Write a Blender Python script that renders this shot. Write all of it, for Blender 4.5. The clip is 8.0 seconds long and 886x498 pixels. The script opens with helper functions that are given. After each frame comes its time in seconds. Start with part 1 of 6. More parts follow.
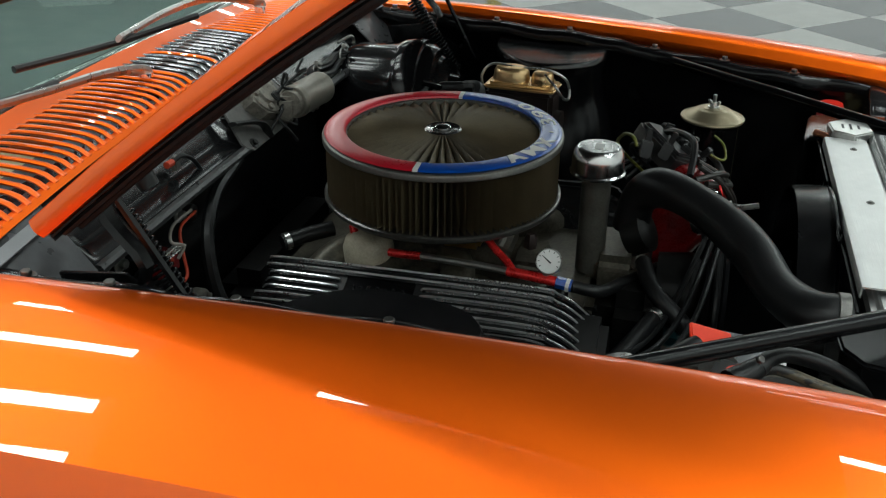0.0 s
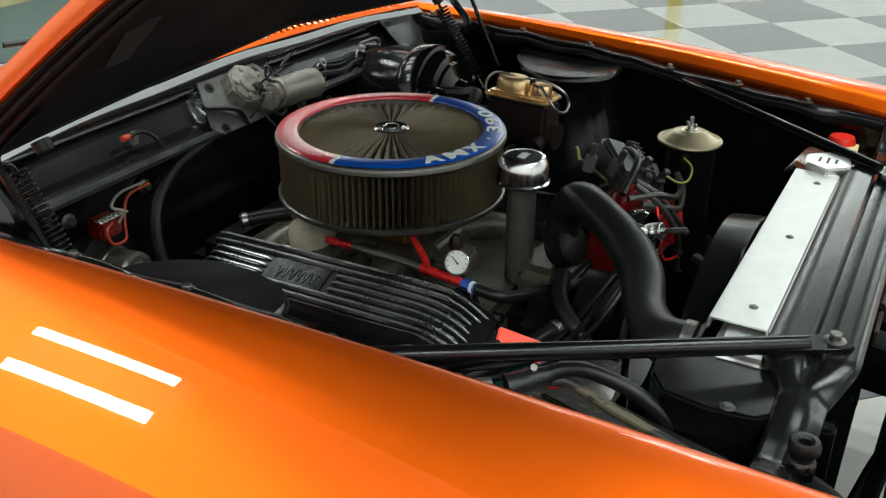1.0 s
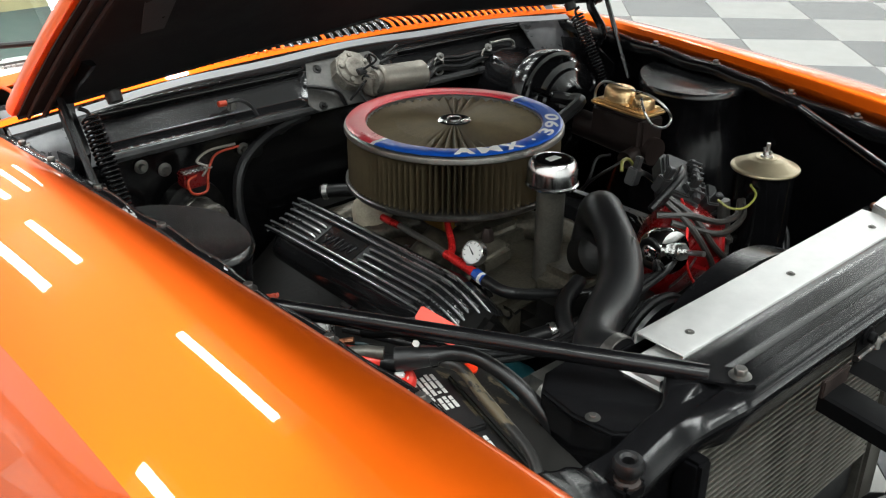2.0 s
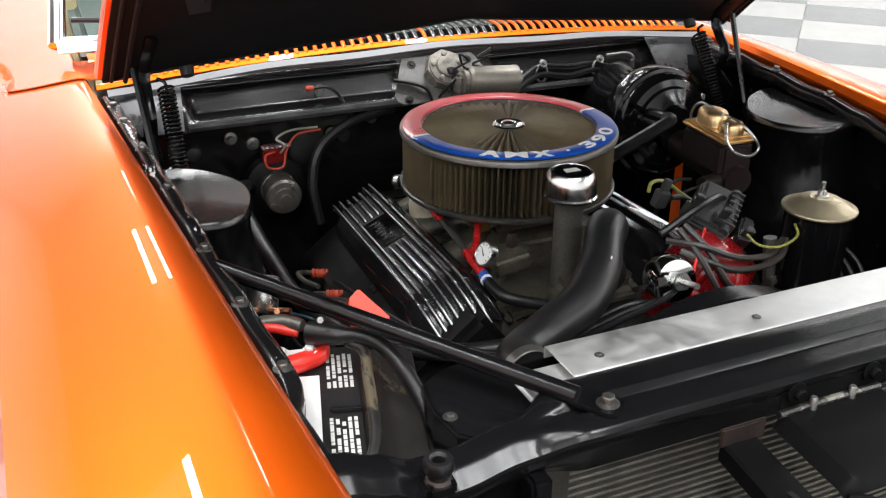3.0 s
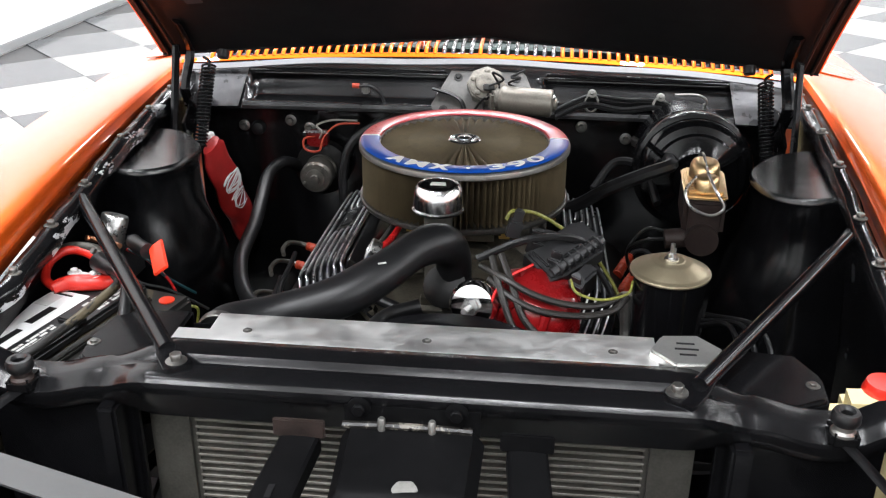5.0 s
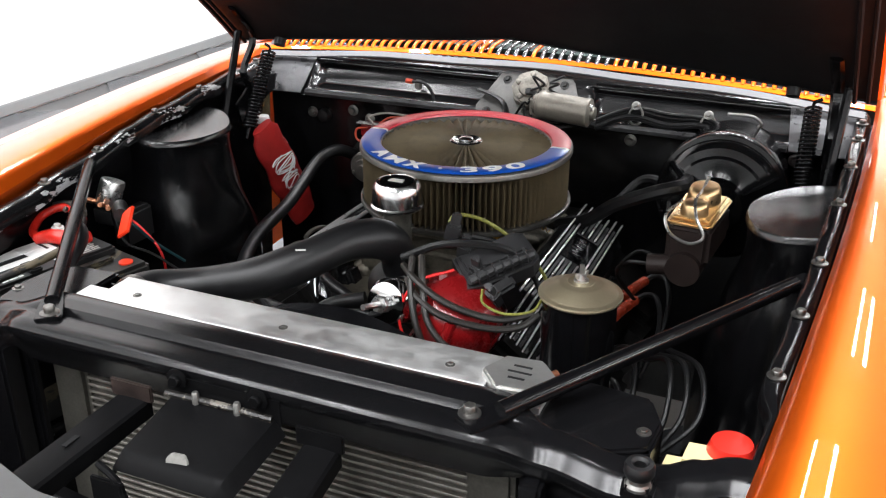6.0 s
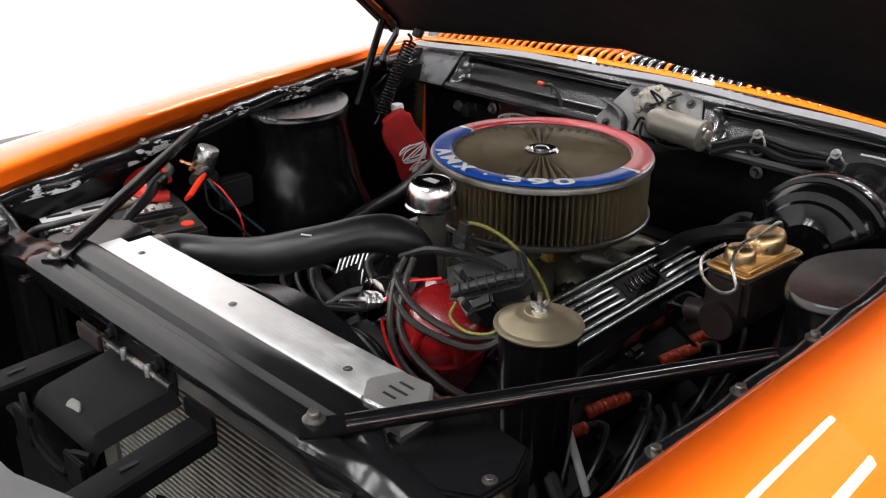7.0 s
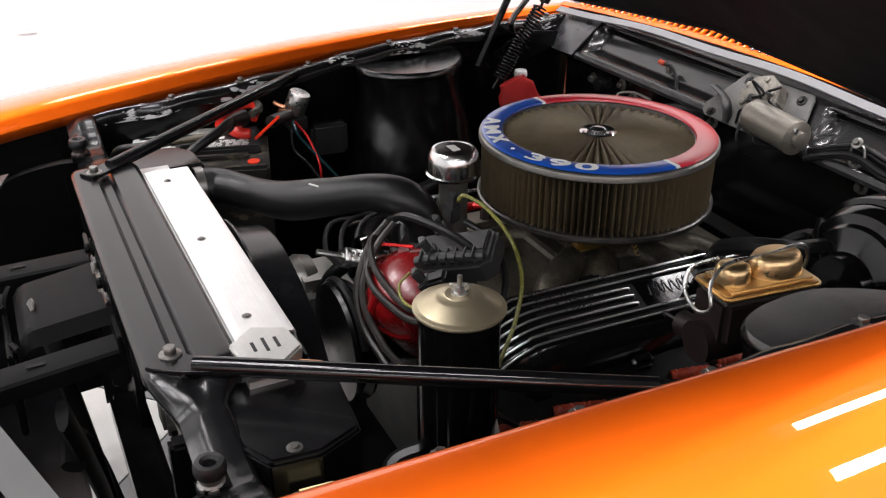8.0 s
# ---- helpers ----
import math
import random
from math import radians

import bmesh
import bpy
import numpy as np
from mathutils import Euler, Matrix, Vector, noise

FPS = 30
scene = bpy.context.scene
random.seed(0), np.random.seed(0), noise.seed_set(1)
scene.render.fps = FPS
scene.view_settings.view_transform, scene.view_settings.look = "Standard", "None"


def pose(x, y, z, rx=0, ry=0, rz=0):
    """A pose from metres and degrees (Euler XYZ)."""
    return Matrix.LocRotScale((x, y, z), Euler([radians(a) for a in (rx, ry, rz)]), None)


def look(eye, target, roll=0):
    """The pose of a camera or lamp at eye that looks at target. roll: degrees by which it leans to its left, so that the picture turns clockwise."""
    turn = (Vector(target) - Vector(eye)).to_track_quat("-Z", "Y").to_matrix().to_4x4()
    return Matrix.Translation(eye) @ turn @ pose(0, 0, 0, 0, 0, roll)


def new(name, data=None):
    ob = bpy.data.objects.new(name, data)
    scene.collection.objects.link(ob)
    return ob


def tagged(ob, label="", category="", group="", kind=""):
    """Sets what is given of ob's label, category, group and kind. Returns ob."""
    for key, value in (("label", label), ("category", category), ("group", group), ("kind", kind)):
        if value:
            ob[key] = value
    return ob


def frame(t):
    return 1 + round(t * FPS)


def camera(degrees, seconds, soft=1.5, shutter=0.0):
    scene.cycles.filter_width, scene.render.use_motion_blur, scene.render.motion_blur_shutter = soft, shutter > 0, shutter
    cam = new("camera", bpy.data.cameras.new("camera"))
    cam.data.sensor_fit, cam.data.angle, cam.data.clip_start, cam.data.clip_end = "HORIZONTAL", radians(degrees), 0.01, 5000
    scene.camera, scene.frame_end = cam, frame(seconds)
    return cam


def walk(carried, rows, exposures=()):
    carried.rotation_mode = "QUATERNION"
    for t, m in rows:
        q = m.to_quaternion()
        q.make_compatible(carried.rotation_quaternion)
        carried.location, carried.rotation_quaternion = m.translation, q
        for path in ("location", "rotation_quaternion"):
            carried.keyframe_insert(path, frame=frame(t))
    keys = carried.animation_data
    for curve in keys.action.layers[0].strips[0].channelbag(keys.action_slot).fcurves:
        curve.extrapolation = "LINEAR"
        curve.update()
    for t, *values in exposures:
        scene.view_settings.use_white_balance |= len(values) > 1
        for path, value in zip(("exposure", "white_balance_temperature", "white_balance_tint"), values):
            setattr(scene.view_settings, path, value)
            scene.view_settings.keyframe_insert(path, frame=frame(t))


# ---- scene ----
cam = camera(50.4, 8.0, soft=1.2)
PATH = [
    (0, look((-1.28, -0.343, 1.405), (0.438, 0.119, 0.491), 0.5)),
    (0.5, look((-1.242, -0.548, 1.408), (0.413, 0.116, 0.501), 0.4)),
    (1, look((-1.182, -0.735, 1.41), (0.387, 0.125, 0.516), 0.4)),
    (1.5, look((-1.098, -0.92, 1.409), (0.317, 0.177, 0.519), 0.3)),
    (2, look((-0.993, -1.078, 1.408), (0.203, 0.264, 0.531), 0.3)),
    (2.2, look((-0.946, -1.132, 1.408), (0.153, 0.293, 0.537), 0.3)),
    (3.3, look((-0.587, -1.366, 1.408), (-0.01, 0.344, 0.547), 0.5)),
    (3.5, look((-0.509, -1.404, 1.41), (-0.039, 0.341, 0.553), 0.5)),
    (4, look((-0.325, -1.469, 1.411), (-0.11, 0.332, 0.567), 0.5)),
    (4.5, look((-0.106, -1.503, 1.413), (-0.098, 0.316, 0.579), 0.4)),
    (5, look((0.113, -1.52, 1.414), (-0.075, 0.292, 0.59), 0.4)),
    (5.2, look((0.201, -1.518, 1.414), (-0.086, 0.283, 0.593), 0.3)),
    (6.3, look((0.65, -1.339, 1.407), (-0.21, 0.266, 0.581), 0.2)),
    (6.5, look((0.721, -1.29, 1.405), (-0.248, 0.251, 0.578), 0.2)),
    (7, look((0.866, -1.146, 1.409), (-0.389, 0.171, 0.576), 0.3)),
    (7.5, look((0.98, -0.982, 1.408), (-0.493, 0.073, 0.56), 0.2)),
    (8, look((1.085, -0.796, 1.406), (-0.515, -0.008, 0.501), 0.3)),
]
walk(cam, PATH, [(0, -1.8, 5900, -4), (1.0, -1.2, 6000, -4), (2.0, -0.8, 6100, 3), (3.5, -0.5, 6150, 10), (5.2, -0.3, 6000, 10), (6.5, -0.55, 6150, 11), (8, -0.85, 6250, 14)])

# ---------------------------------------------------------------- world and light
world = bpy.data.worlds.new("world")
scene.world = world
world.use_nodes = True
world.node_tree.nodes["Background"].inputs["Color"].default_value = (0.9, 0.95, 1.0, 1)
world.node_tree.nodes["Background"].inputs["Strength"].default_value = 0.03


def strip_light(x, y, z, length, along_y=True, power=60.0, wide=0.32):
    """One long ceiling strip: the lamp in the mouth of its housing."""
    lamp = bpy.data.lights.new("strip_lamp", "AREA")
    lamp.shape, lamp.size, lamp.size_y = "RECTANGLE", wide, length
    lamp.energy, lamp.color = power, (1.0, 0.97, 0.93)
    ob = new("strip_lamp", lamp)
    ob.matrix_world = pose(x, y, z, 0, 0, 0 if along_y else 90)
    return ob


CEILING = 4.7
# each fixture: its place, the distance of its two strips from its middle, and its power
# y 0.4 to 5.6 follow fender reflections; y -4.4, -2.0, 7.6 are added fill
LIGHTS = [(-0.21, y, 0.24, p) for y, p in ((-4.4, 36), (-2.0, 75), (2.8, 60), (7.6, 60))]
LIGHTS += [(-0.90, 5.6, 0.30, 55), (1.75, 5.2, 0.25, 50), (1.15, 2.8, 0.42, 50)]
LIGHTS += [(1.0, y, 0.40, p) for y, p in ((-4.4, 36), (-2.0, 70), (0.4, 80), (7.6, 60))]
# added west row, unseen, that brightens the white wall and passenger fender
LIGHTS += [(-2.2, y, 0.4, p) for y, p in ((-5.0, 70), (-2.6, 80), (-0.2, 60), (2.2, 60))]
# east rows are added too, unseen; x 10.6 washes the far wall
LIGHTS += [(x, y, 0.4, p) for x, p in ((5.3, 20), (8.6, 26), (10.6, 60)) for y in (-4.5, -2.1, 0.3, 2.7, 5.1, 7.5)]
# extra row added only to brighten the south wall for reflections
LIGHTS += [(x, -6.1, 0.4, 60) for x in (5.3, 7.9, 10.6)]
for lx, ly, gap, power in LIGHTS:
    for dx in (-gap, gap):
        strip_light(lx + dx, ly, CEILING - 0.09, 1.22, power=power, wide=0.13)


# ---------------------------------------------------------------- materials
def material(name, color, rough=0.5, metal=0.0, coat=0.0, var=0.15, scale=12.0, bump=0.0, fine=300.0, rough_var=0.15, coat_rough=0.05, random=0.0, spec=0.5):
    """Principled paint, metal or plastic with mottling at two scales, uneven gloss and fine relief."""
    m = bpy.data.materials.new(name)
    m.use_nodes = True
    nt = m.node_tree
    b = nt.nodes["Principled BSDF"]
    tc = nt.nodes.new("ShaderNodeTexCoord")
    n1 = nt.nodes.new("ShaderNodeTexNoise")
    n1.inputs["Scale"].default_value, n1.inputs["Detail"].default_value, n1.inputs["Roughness"].default_value = scale, 5.0, 0.65
    n2 = nt.nodes.new("ShaderNodeTexNoise")
    n2.inputs["Scale"].default_value, n2.inputs["Detail"].default_value = fine, 2.0
    nt.links.new(tc.outputs["Object"], n1.inputs["Vector"])
    nt.links.new(tc.outputs["Object"], n2.inputs["Vector"])
    add = nt.nodes.new("ShaderNodeMath")
    add.operation = "MULTIPLY_ADD"
    nt.links.new(n1.outputs["Fac"], add.inputs[0])
    add.inputs[1].default_value = 0.7
    half = nt.nodes.new("ShaderNodeMath")
    half.operation = "MULTIPLY"
    half.inputs[1].default_value = 0.3
    nt.links.new(n2.outputs["Fac"], half.inputs[0])
    nt.links.new(half.outputs[0], add.inputs[2])
    ramp = nt.nodes.new("ShaderNodeMapRange")
    ramp.inputs["From Min"].default_value, ramp.inputs["From Max"].default_value = 0.3, 0.7
    ramp.inputs["To Min"].default_value, ramp.inputs["To Max"].default_value = 1 - var, 1 + var
    nt.links.new(add.outputs[0], ramp.inputs["Value"])
    mul = nt.nodes.new("ShaderNodeVectorMath")
    mul.operation = "SCALE"
    mul.inputs[0].default_value = color
    last = ramp.outputs["Result"]
    if random:
        info = nt.nodes.new("ShaderNodeObjectInfo")
        rr = nt.nodes.new("ShaderNodeMapRange")
        rr.inputs["To Min"].default_value, rr.inputs["To Max"].default_value = 1 - random, 1 + random
        nt.links.new(info.outputs["Random"], rr.inputs["Value"])
        mm = nt.nodes.new("ShaderNodeMath")
        mm.operation = "MULTIPLY"
        nt.links.new(rr.outputs["Result"], mm.inputs[0])
        nt.links.new(last, mm.inputs[1])
        last = mm.outputs[0]
    nt.links.new(last, mul.inputs["Scale"])
    nt.links.new(mul.outputs[0], b.inputs["Base Color"])
    rv = nt.nodes.new("ShaderNodeMapRange")
    rv.inputs["From Min"].default_value, rv.inputs["From Max"].default_value = 0.3, 0.7
    rv.inputs["To Min"].default_value, rv.inputs["To Max"].default_value = max(0.02, rough * (1 - rough_var)), min(1, rough * (1 + rough_var))
    nt.links.new(add.outputs[0], rv.inputs["Value"])
    nt.links.new(rv.outputs["Result"], b.inputs["Roughness"])
    b.inputs["Metallic"].default_value = metal
    b.inputs["Specular IOR Level"].default_value = spec
    b.inputs["Coat Weight"].default_value = coat
    b.inputs["Coat Roughness"].default_value = coat_rough
    if bump:
        bp = nt.nodes.new("ShaderNodeBump")
        bp.inputs["Strength"].default_value = bump
        bp.inputs["Distance"].default_value = 0.002
        nt.links.new(add.outputs[0], bp.inputs["Height"])
        nt.links.new(bp.outputs["Normal"], b.inputs["Normal"])
    return m


def brushed(name, color, rough, stretch):
    """Bare metal sheet with fine parallel brush marks and cloudy stains."""
    m = material(name, color, rough, 1.0, var=0.1, scale=9, fine=60, rough_var=0.3)
    nt = m.node_tree
    tc = nt.nodes["Texture Coordinate"]
    mp = nt.nodes.new("ShaderNodeMapping")
    mp.inputs["Scale"].default_value = stretch
    n = nt.nodes.new("ShaderNodeTexNoise")
    n.inputs["Scale"].default_value, n.inputs["Detail"].default_value = 30, 4
    nt.links.new(tc.outputs["Object"], mp.inputs["Vector"])
    nt.links.new(mp.outputs[0], n.inputs["Vector"])
    bp = nt.nodes.new("ShaderNodeBump")
    bp.inputs["Strength"].default_value, bp.inputs["Distance"].default_value = 0.25, 0.001
    nt.links.new(n.outputs["Fac"], bp.inputs["Height"])
    nt.links.new(bp.outputs["Normal"], nt.nodes["Principled BSDF"].inputs["Normal"])
    return m


def chipped(name, color, under, rough, scale, amount):
    """Black paint worn through to bright metal in patches."""
    m = material(name, color, rough, 0.0, var=0.3, scale=20, bump=0.2)
    nt = m.node_tree
    b = nt.nodes["Principled BSDF"]
    base = b.inputs["Base Color"].links[0].from_socket
    tc = nt.nodes["Texture Coordinate"]
    mp = nt.nodes.new("ShaderNodeMapping")
    mp.inputs["Scale"].default_value = (1.0, 0.35, 1.0)
    n = nt.nodes.new("ShaderNodeTexNoise")
    n.inputs["Scale"].default_value, n.inputs["Detail"].default_value, n.inputs["Roughness"].default_value = scale, 6, 0.7
    nt.links.new(tc.outputs["Object"], mp.inputs["Vector"])
    nt.links.new(mp.outputs[0], n.inputs["Vector"])
    cut = nt.nodes.new("ShaderNodeMapRange")
    cut.inputs["From Min"].default_value, cut.inputs["From Max"].default_value = amount, amount + 0.02
    nt.links.new(n.outputs["Fac"], cut.inputs["Value"])
    mix = nt.nodes.new("ShaderNodeMix")
    mix.data_type = "RGBA"
    nt.links.new(cut.outputs["Result"], mix.inputs["Factor"])
    nt.links.new(base, mix.inputs["A"])
    mix.inputs["B"].default_value = (*under, 1)
    nt.links.new(mix.outputs["Result"], b.inputs["Base Color"])
    return m


def glass(name, tint, rough=0.0):
    m = bpy.data.materials.new(name)
    m.use_nodes = True
    b = m.node_tree.nodes["Principled BSDF"]
    b.inputs["Base Color"].default_value = (*tint, 1)
    b.inputs["Roughness"].default_value = rough
    b.inputs["Transmission Weight"].default_value = 1.0
    b.inputs["IOR"].default_value = 1.45
    return m


ORANGE = material("orange_metallic_paint", (0.88, 0.136, 0.003), 0.44, 0.9, 1.0, spec=0.2, var=0.03, scale=3, fine=1800, rough_var=0.1, coat_rough=0.015)
BLACK = material("satin_black_chassis_paint", (0.0035, 0.0035, 0.004), 0.22, 0, 0.0, spec=0.26, var=0.35, scale=11, bump=0.25, fine=30, rough_var=0.35, coat_rough=0.2)
GLOSS = material("gloss_black_paint", (0.003, 0.003, 0.0034), 0.12, 0, 0.05, spec=0.32, var=0.3, scale=16, bump=0.08, fine=120, rough_var=0.4, coat_rough=0.1)
DUSTYBLACK = material("dusty_gloss_black_paint", (0.0045, 0.0045, 0.005), 0.2, 0, 0.03, spec=0.26, var=0.2, scale=14, bump=0.04, fine=120, rough_var=0.2, coat_rough=0.15)
MATT = material("matt_black_plastic", (0.006, 0.006, 0.0064), 0.5, var=0.3, scale=25, bump=0.15)
HOODIN = material("hood_underside_black", (0.004, 0.004, 0.0045), 0.65, spec=0.25, var=0.35, scale=10, bump=0.2, fine=500)
RUBBER = material("black_rubber", (0.007, 0.007, 0.0075), 0.38, spec=0.35, var=0.25, scale=30, bump=0.15, fine=400)
GREASE = material("grimy_engine_black", (0.0045, 0.0043, 0.004), 0.42, spec=0.3, var=0.5, scale=22, bump=0.4, fine=160)
WORN = chipped("worn_black_rail_paint", (0.006, 0.006, 0.0065), (0.46, 0.46, 0.47), 0.17, 26, 0.60)
ALU = brushed("brushed_aluminium", (0.78, 0.78, 0.77), 0.47, (1, 14, 1))
DIRTYALU = material("stained_intake_alloy", (0.095, 0.086, 0.066), 0.42, 0.5, var=0.75, scale=18, bump=0.4, fine=200)
STEEL = material("bright_steel", (0.55, 0.55, 0.54), 0.3, 1.0, var=0.15, scale=40, rough_var=0.3)
GREYMET = material("grey_zinc", (0.25, 0.245, 0.23), 0.42, 0.85, var=0.25, scale=30, bump=0.2)
CHROME = material("chrome", (0.82, 0.82, 0.82), 0.07, 1.0, var=0.03, scale=20, rough_var=0.4)
GOLD = material("gold_cadmium_plating", (0.74, 0.53, 0.28), 0.36, 1.0, var=0.15, scale=30, rough_var=0.4)
SATIN = material("satin_chrome", (0.60, 0.60, 0.60), 0.2, 1.0, var=0.08, scale=30, rough_var=0.3)
LIDGOLD = material("pale_gold_lid_paint", (0.44, 0.38, 0.255), 0.35, 0.85, var=0.08, scale=16, bump=0.03)
BOLTMET = material("dull_bolt_steel", (0.17, 0.165, 0.155), 0.35, 0.9, var=0.3, scale=60)
BROWNCAST = material("rusty_brown_iron", (0.020, 0.012, 0.010), 0.55, 0.3, var=0.4, scale=28, bump=0.4)
REDPAINT = material("red_gloss_plastic", (0.18, 0.004, 0.005), 0.28, 0, 0.3, var=0.15, scale=20)
REDHOSE = material("red_anodised_hose", (0.65, 0.02, 0.02), 0.28, 0.35, var=0.2, scale=40)
REDBAG = material("red_vinyl", (0.36, 0.020, 0.018), 0.34, var=0.25, scale=12, bump=0.4, fine=60)
# black cowl slats, their white glints put into a paler metal colour
SLATGLINT = material("black_slat_with_glints", (0.22, 0.22, 0.225), 0.22, 0.9, var=0.5, scale=60, rough_var=0.4)
PALEZINC = material("pale_stained_zinc", (0.105, 0.103, 0.098), 0.45, 0.3, var=0.35, scale=25, bump=0.2, fine=160)
GEARCAST = material("stained_cast_gearbox_alloy", (0.17, 0.158, 0.135), 0.5, 0.4, var=0.5, scale=55, bump=0.4, fine=220)
CANTAN = material("tan_grey_motor_can", (0.20, 0.186, 0.158), 0.42, 0.5, var=0.25, scale=30, bump=0.15)
NOSEBLACK = material("dull_black_nose_paint", (0.004, 0.004, 0.0043), 0.42, spec=0.05, var=0.3, scale=14, bump=0.15, fine=120)
WORNEDGE = chipped("worn_latch_edge", (0.012, 0.011, 0.010), (0.13, 0.12, 0.10), 0.3, 30, 0.52)
GRIMYBAT = chipped("grimy_battery_plastic", (0.008, 0.0075, 0.0065), (0.075, 0.060, 0.035), 0.5, 16, 0.53)
LABELWHITE = material("white_label", (0.74, 0.74, 0.73), 0.45, var=0.08, scale=25)
REDBRIGHT = material("bright_red_plastic", (0.62, 0.022, 0.012), 0.35, 0, 0.2, var=0.15, scale=20)
ORANGETAG = material("orange_red_plastic", (0.72, 0.036, 0.006), 0.4, var=0.06, scale=20)
BOOT = material("orange_rubber_boot", (0.36, 0.036, 0.010), 0.5, var=0.1, scale=30)
YELLOWWIRE = material("yellow_wire", (0.17, 0.17, 0.03), 0.42, var=0.8, scale=210)
WHITEWIRE = material("pale_wire", (0.26, 0.24, 0.21), 0.5, var=0.2, scale=60)
PLEAT = material("oiled_filter_gauze", (0.095, 0.072, 0.038), 0.62, var=0.3, scale=30, bump=0.5, fine=900)
MESHTOP = material("dark_top_filter_gauze", (0.105, 0.080, 0.042), 0.58, 0.1, var=0.3, scale=30, bump=0.5, fine=900)
RINGRED = material("red_decal", (0.55, 0.012, 0.03), 0.3, 0, 0.55, var=0.03, coat_rough=0.20, spec=0.5)
RINGBLUE = material("blue_decal", (0.008, 0.07, 0.40), 0.3, 0, 0.55, var=0.03, coat_rough=0.20, spec=0.5)
WHITE = material("white_print", (0.8, 0.8, 0.79), 0.4, var=0.04)
LABELGREY = material("silver_label", (0.62, 0.62, 0.6), 0.4, 0.2, var=0.08, scale=30)
PRINT = material("faded_white_print", (0.52, 0.52, 0.50), 0.5, var=0.2, scale=60)
CREAM = material("cream_plastic", (0.66, 0.56, 0.30), 0.45, var=0.12, scale=14)
TEAL = material("teal_engine_paint", (0.008, 0.045, 0.055), 0.35, var=0.3, scale=20)
COWLGREY = material("pale_grey_sealer", (0.15, 0.15, 0.155), 0.42, var=0.1, scale=18, bump=0.1)
FINS = material("dusty_radiator_fins", (0.20, 0.19, 0.165), 0.5, 0.6, var=0.35, scale=40, bump=0.2)
COPPER = material("copper", (0.7, 0.32, 0.18), 0.35, 1.0, var=0.2)
RUSTY = material("rusty_black_paint", (0.018, 0.011, 0.009), 0.55, 0.2, var=0.6, scale=40, bump=0.3)
BRASSW = material("brass_spring", (0.75, 0.5, 0.16), 0.3, 1.0, var=0.1)
GLASS = glass("windscreen_glass", (0.80, 0.93, 0.88))
TAN = material("tan_seat_vinyl", (0.42, 0.33, 0.18), 0.5, var=0.1, scale=10, bump=0.2)
DASH = material("dark_green_grey_dash", (0.012, 0.020, 0.018), 0.5, var=0.2, scale=20)
TYRE = material("tyre_rubber", (0.02, 0.02, 0.02), 0.7, var=0.2, scale=30, bump=0.2)
PALE_TILE = material("pale_grey_floor_tile", (0.33, 0.33, 0.315), 0.16, 0, 0.2, var=0.06, scale=5, fine=90, random=0.06, rough_var=0.4)
DARK_TILE = material("slate_grey_floor_tile", (0.085, 0.088, 0.094), 0.16, 0, 0.2, var=0.10, scale=5, fine=90, random=0.12, rough_var=0.4)
GRILLEGREY = material("dark_grey_grille_plastic", (0.04, 0.041, 0.041), 0.42, var=0.15, scale=20)
GROUT = material("dark_floor_joint", (0.10, 0.10, 0.10), 0.6)
CEILPAINT = material("grey_ceiling_paint", (0.20, 0.20, 0.20), 0.8, var=0.05, scale=3)
FIREBLACK = material("worn_gloss_black_firewall", (0.006, 0.006, 0.0065), 0.2, 0, 0.25, var=0.15, scale=9, bump=0.06, fine=120, rough_var=0.4, coat_rough=0.12)
CAPBLACK = material("wavy_gloss_black_paint", (0.005, 0.005, 0.0055), 0.22, 0, 0.25, var=0.3, scale=9, bump=0.2, fine=24, rough_var=0.3, spec=0.5, coat_rough=0.2)
# dark grey for the hood's small tag and the firewall rims' painted highlight
DARKGREY = material("mottled_dark_grey", (0.034, 0.034, 0.035), 0.36, 0.2, var=0.45, scale=22, bump=0.25, fine=140, rough_var=0.4)
CRUMPLED = material("crumpled_bare_metal_sealer", (0.10, 0.10, 0.104), 0.3, 0.6, var=0.4, scale=16, bump=0.9, fine=40, rough_var=0.4)
WALLWHITE = material("white_wall_paint", (0.83, 0.83, 0.82), 0.6, var=0.02, scale=2, bump=0.05)
SKIRT = material("grey_skirting", (0.27, 0.28, 0.28), 0.4, var=0.08, scale=6)
YELLOW = material("yellow_bollard_paint", (0.75, 0.60, 0.03), 0.35, var=0.08, scale=10)
for coated in (RINGRED, RINGBLUE):
    coated.node_tree.nodes["Principled BSDF"].inputs["Coat IOR"].default_value = 1.5


# ---------------------------------------------------------------- mesh helpers
def spline(pts, n=8):
    """Smooth polyline through the points."""
    p = [Vector(v) for v in pts]
    if len(p) == 2:
        return p
    p = [2 * p[0] - p[1], *p, 2 * p[-1] - p[-2]]
    out = []
    for i in range(1, len(p) - 2):
        for k in range(n):
            t = k / n
            out.append(0.5 * (2 * p[i] + (p[i + 1] - p[i - 1]) * t + (2 * p[i - 1] - 5 * p[i] + 4 * p[i + 1] - p[i + 2]) * t * t
                              + (3 * p[i] - p[i - 1] - 3 * p[i + 1] + p[i + 2]) * t ** 3))
    out.append(p[-2])
    return out


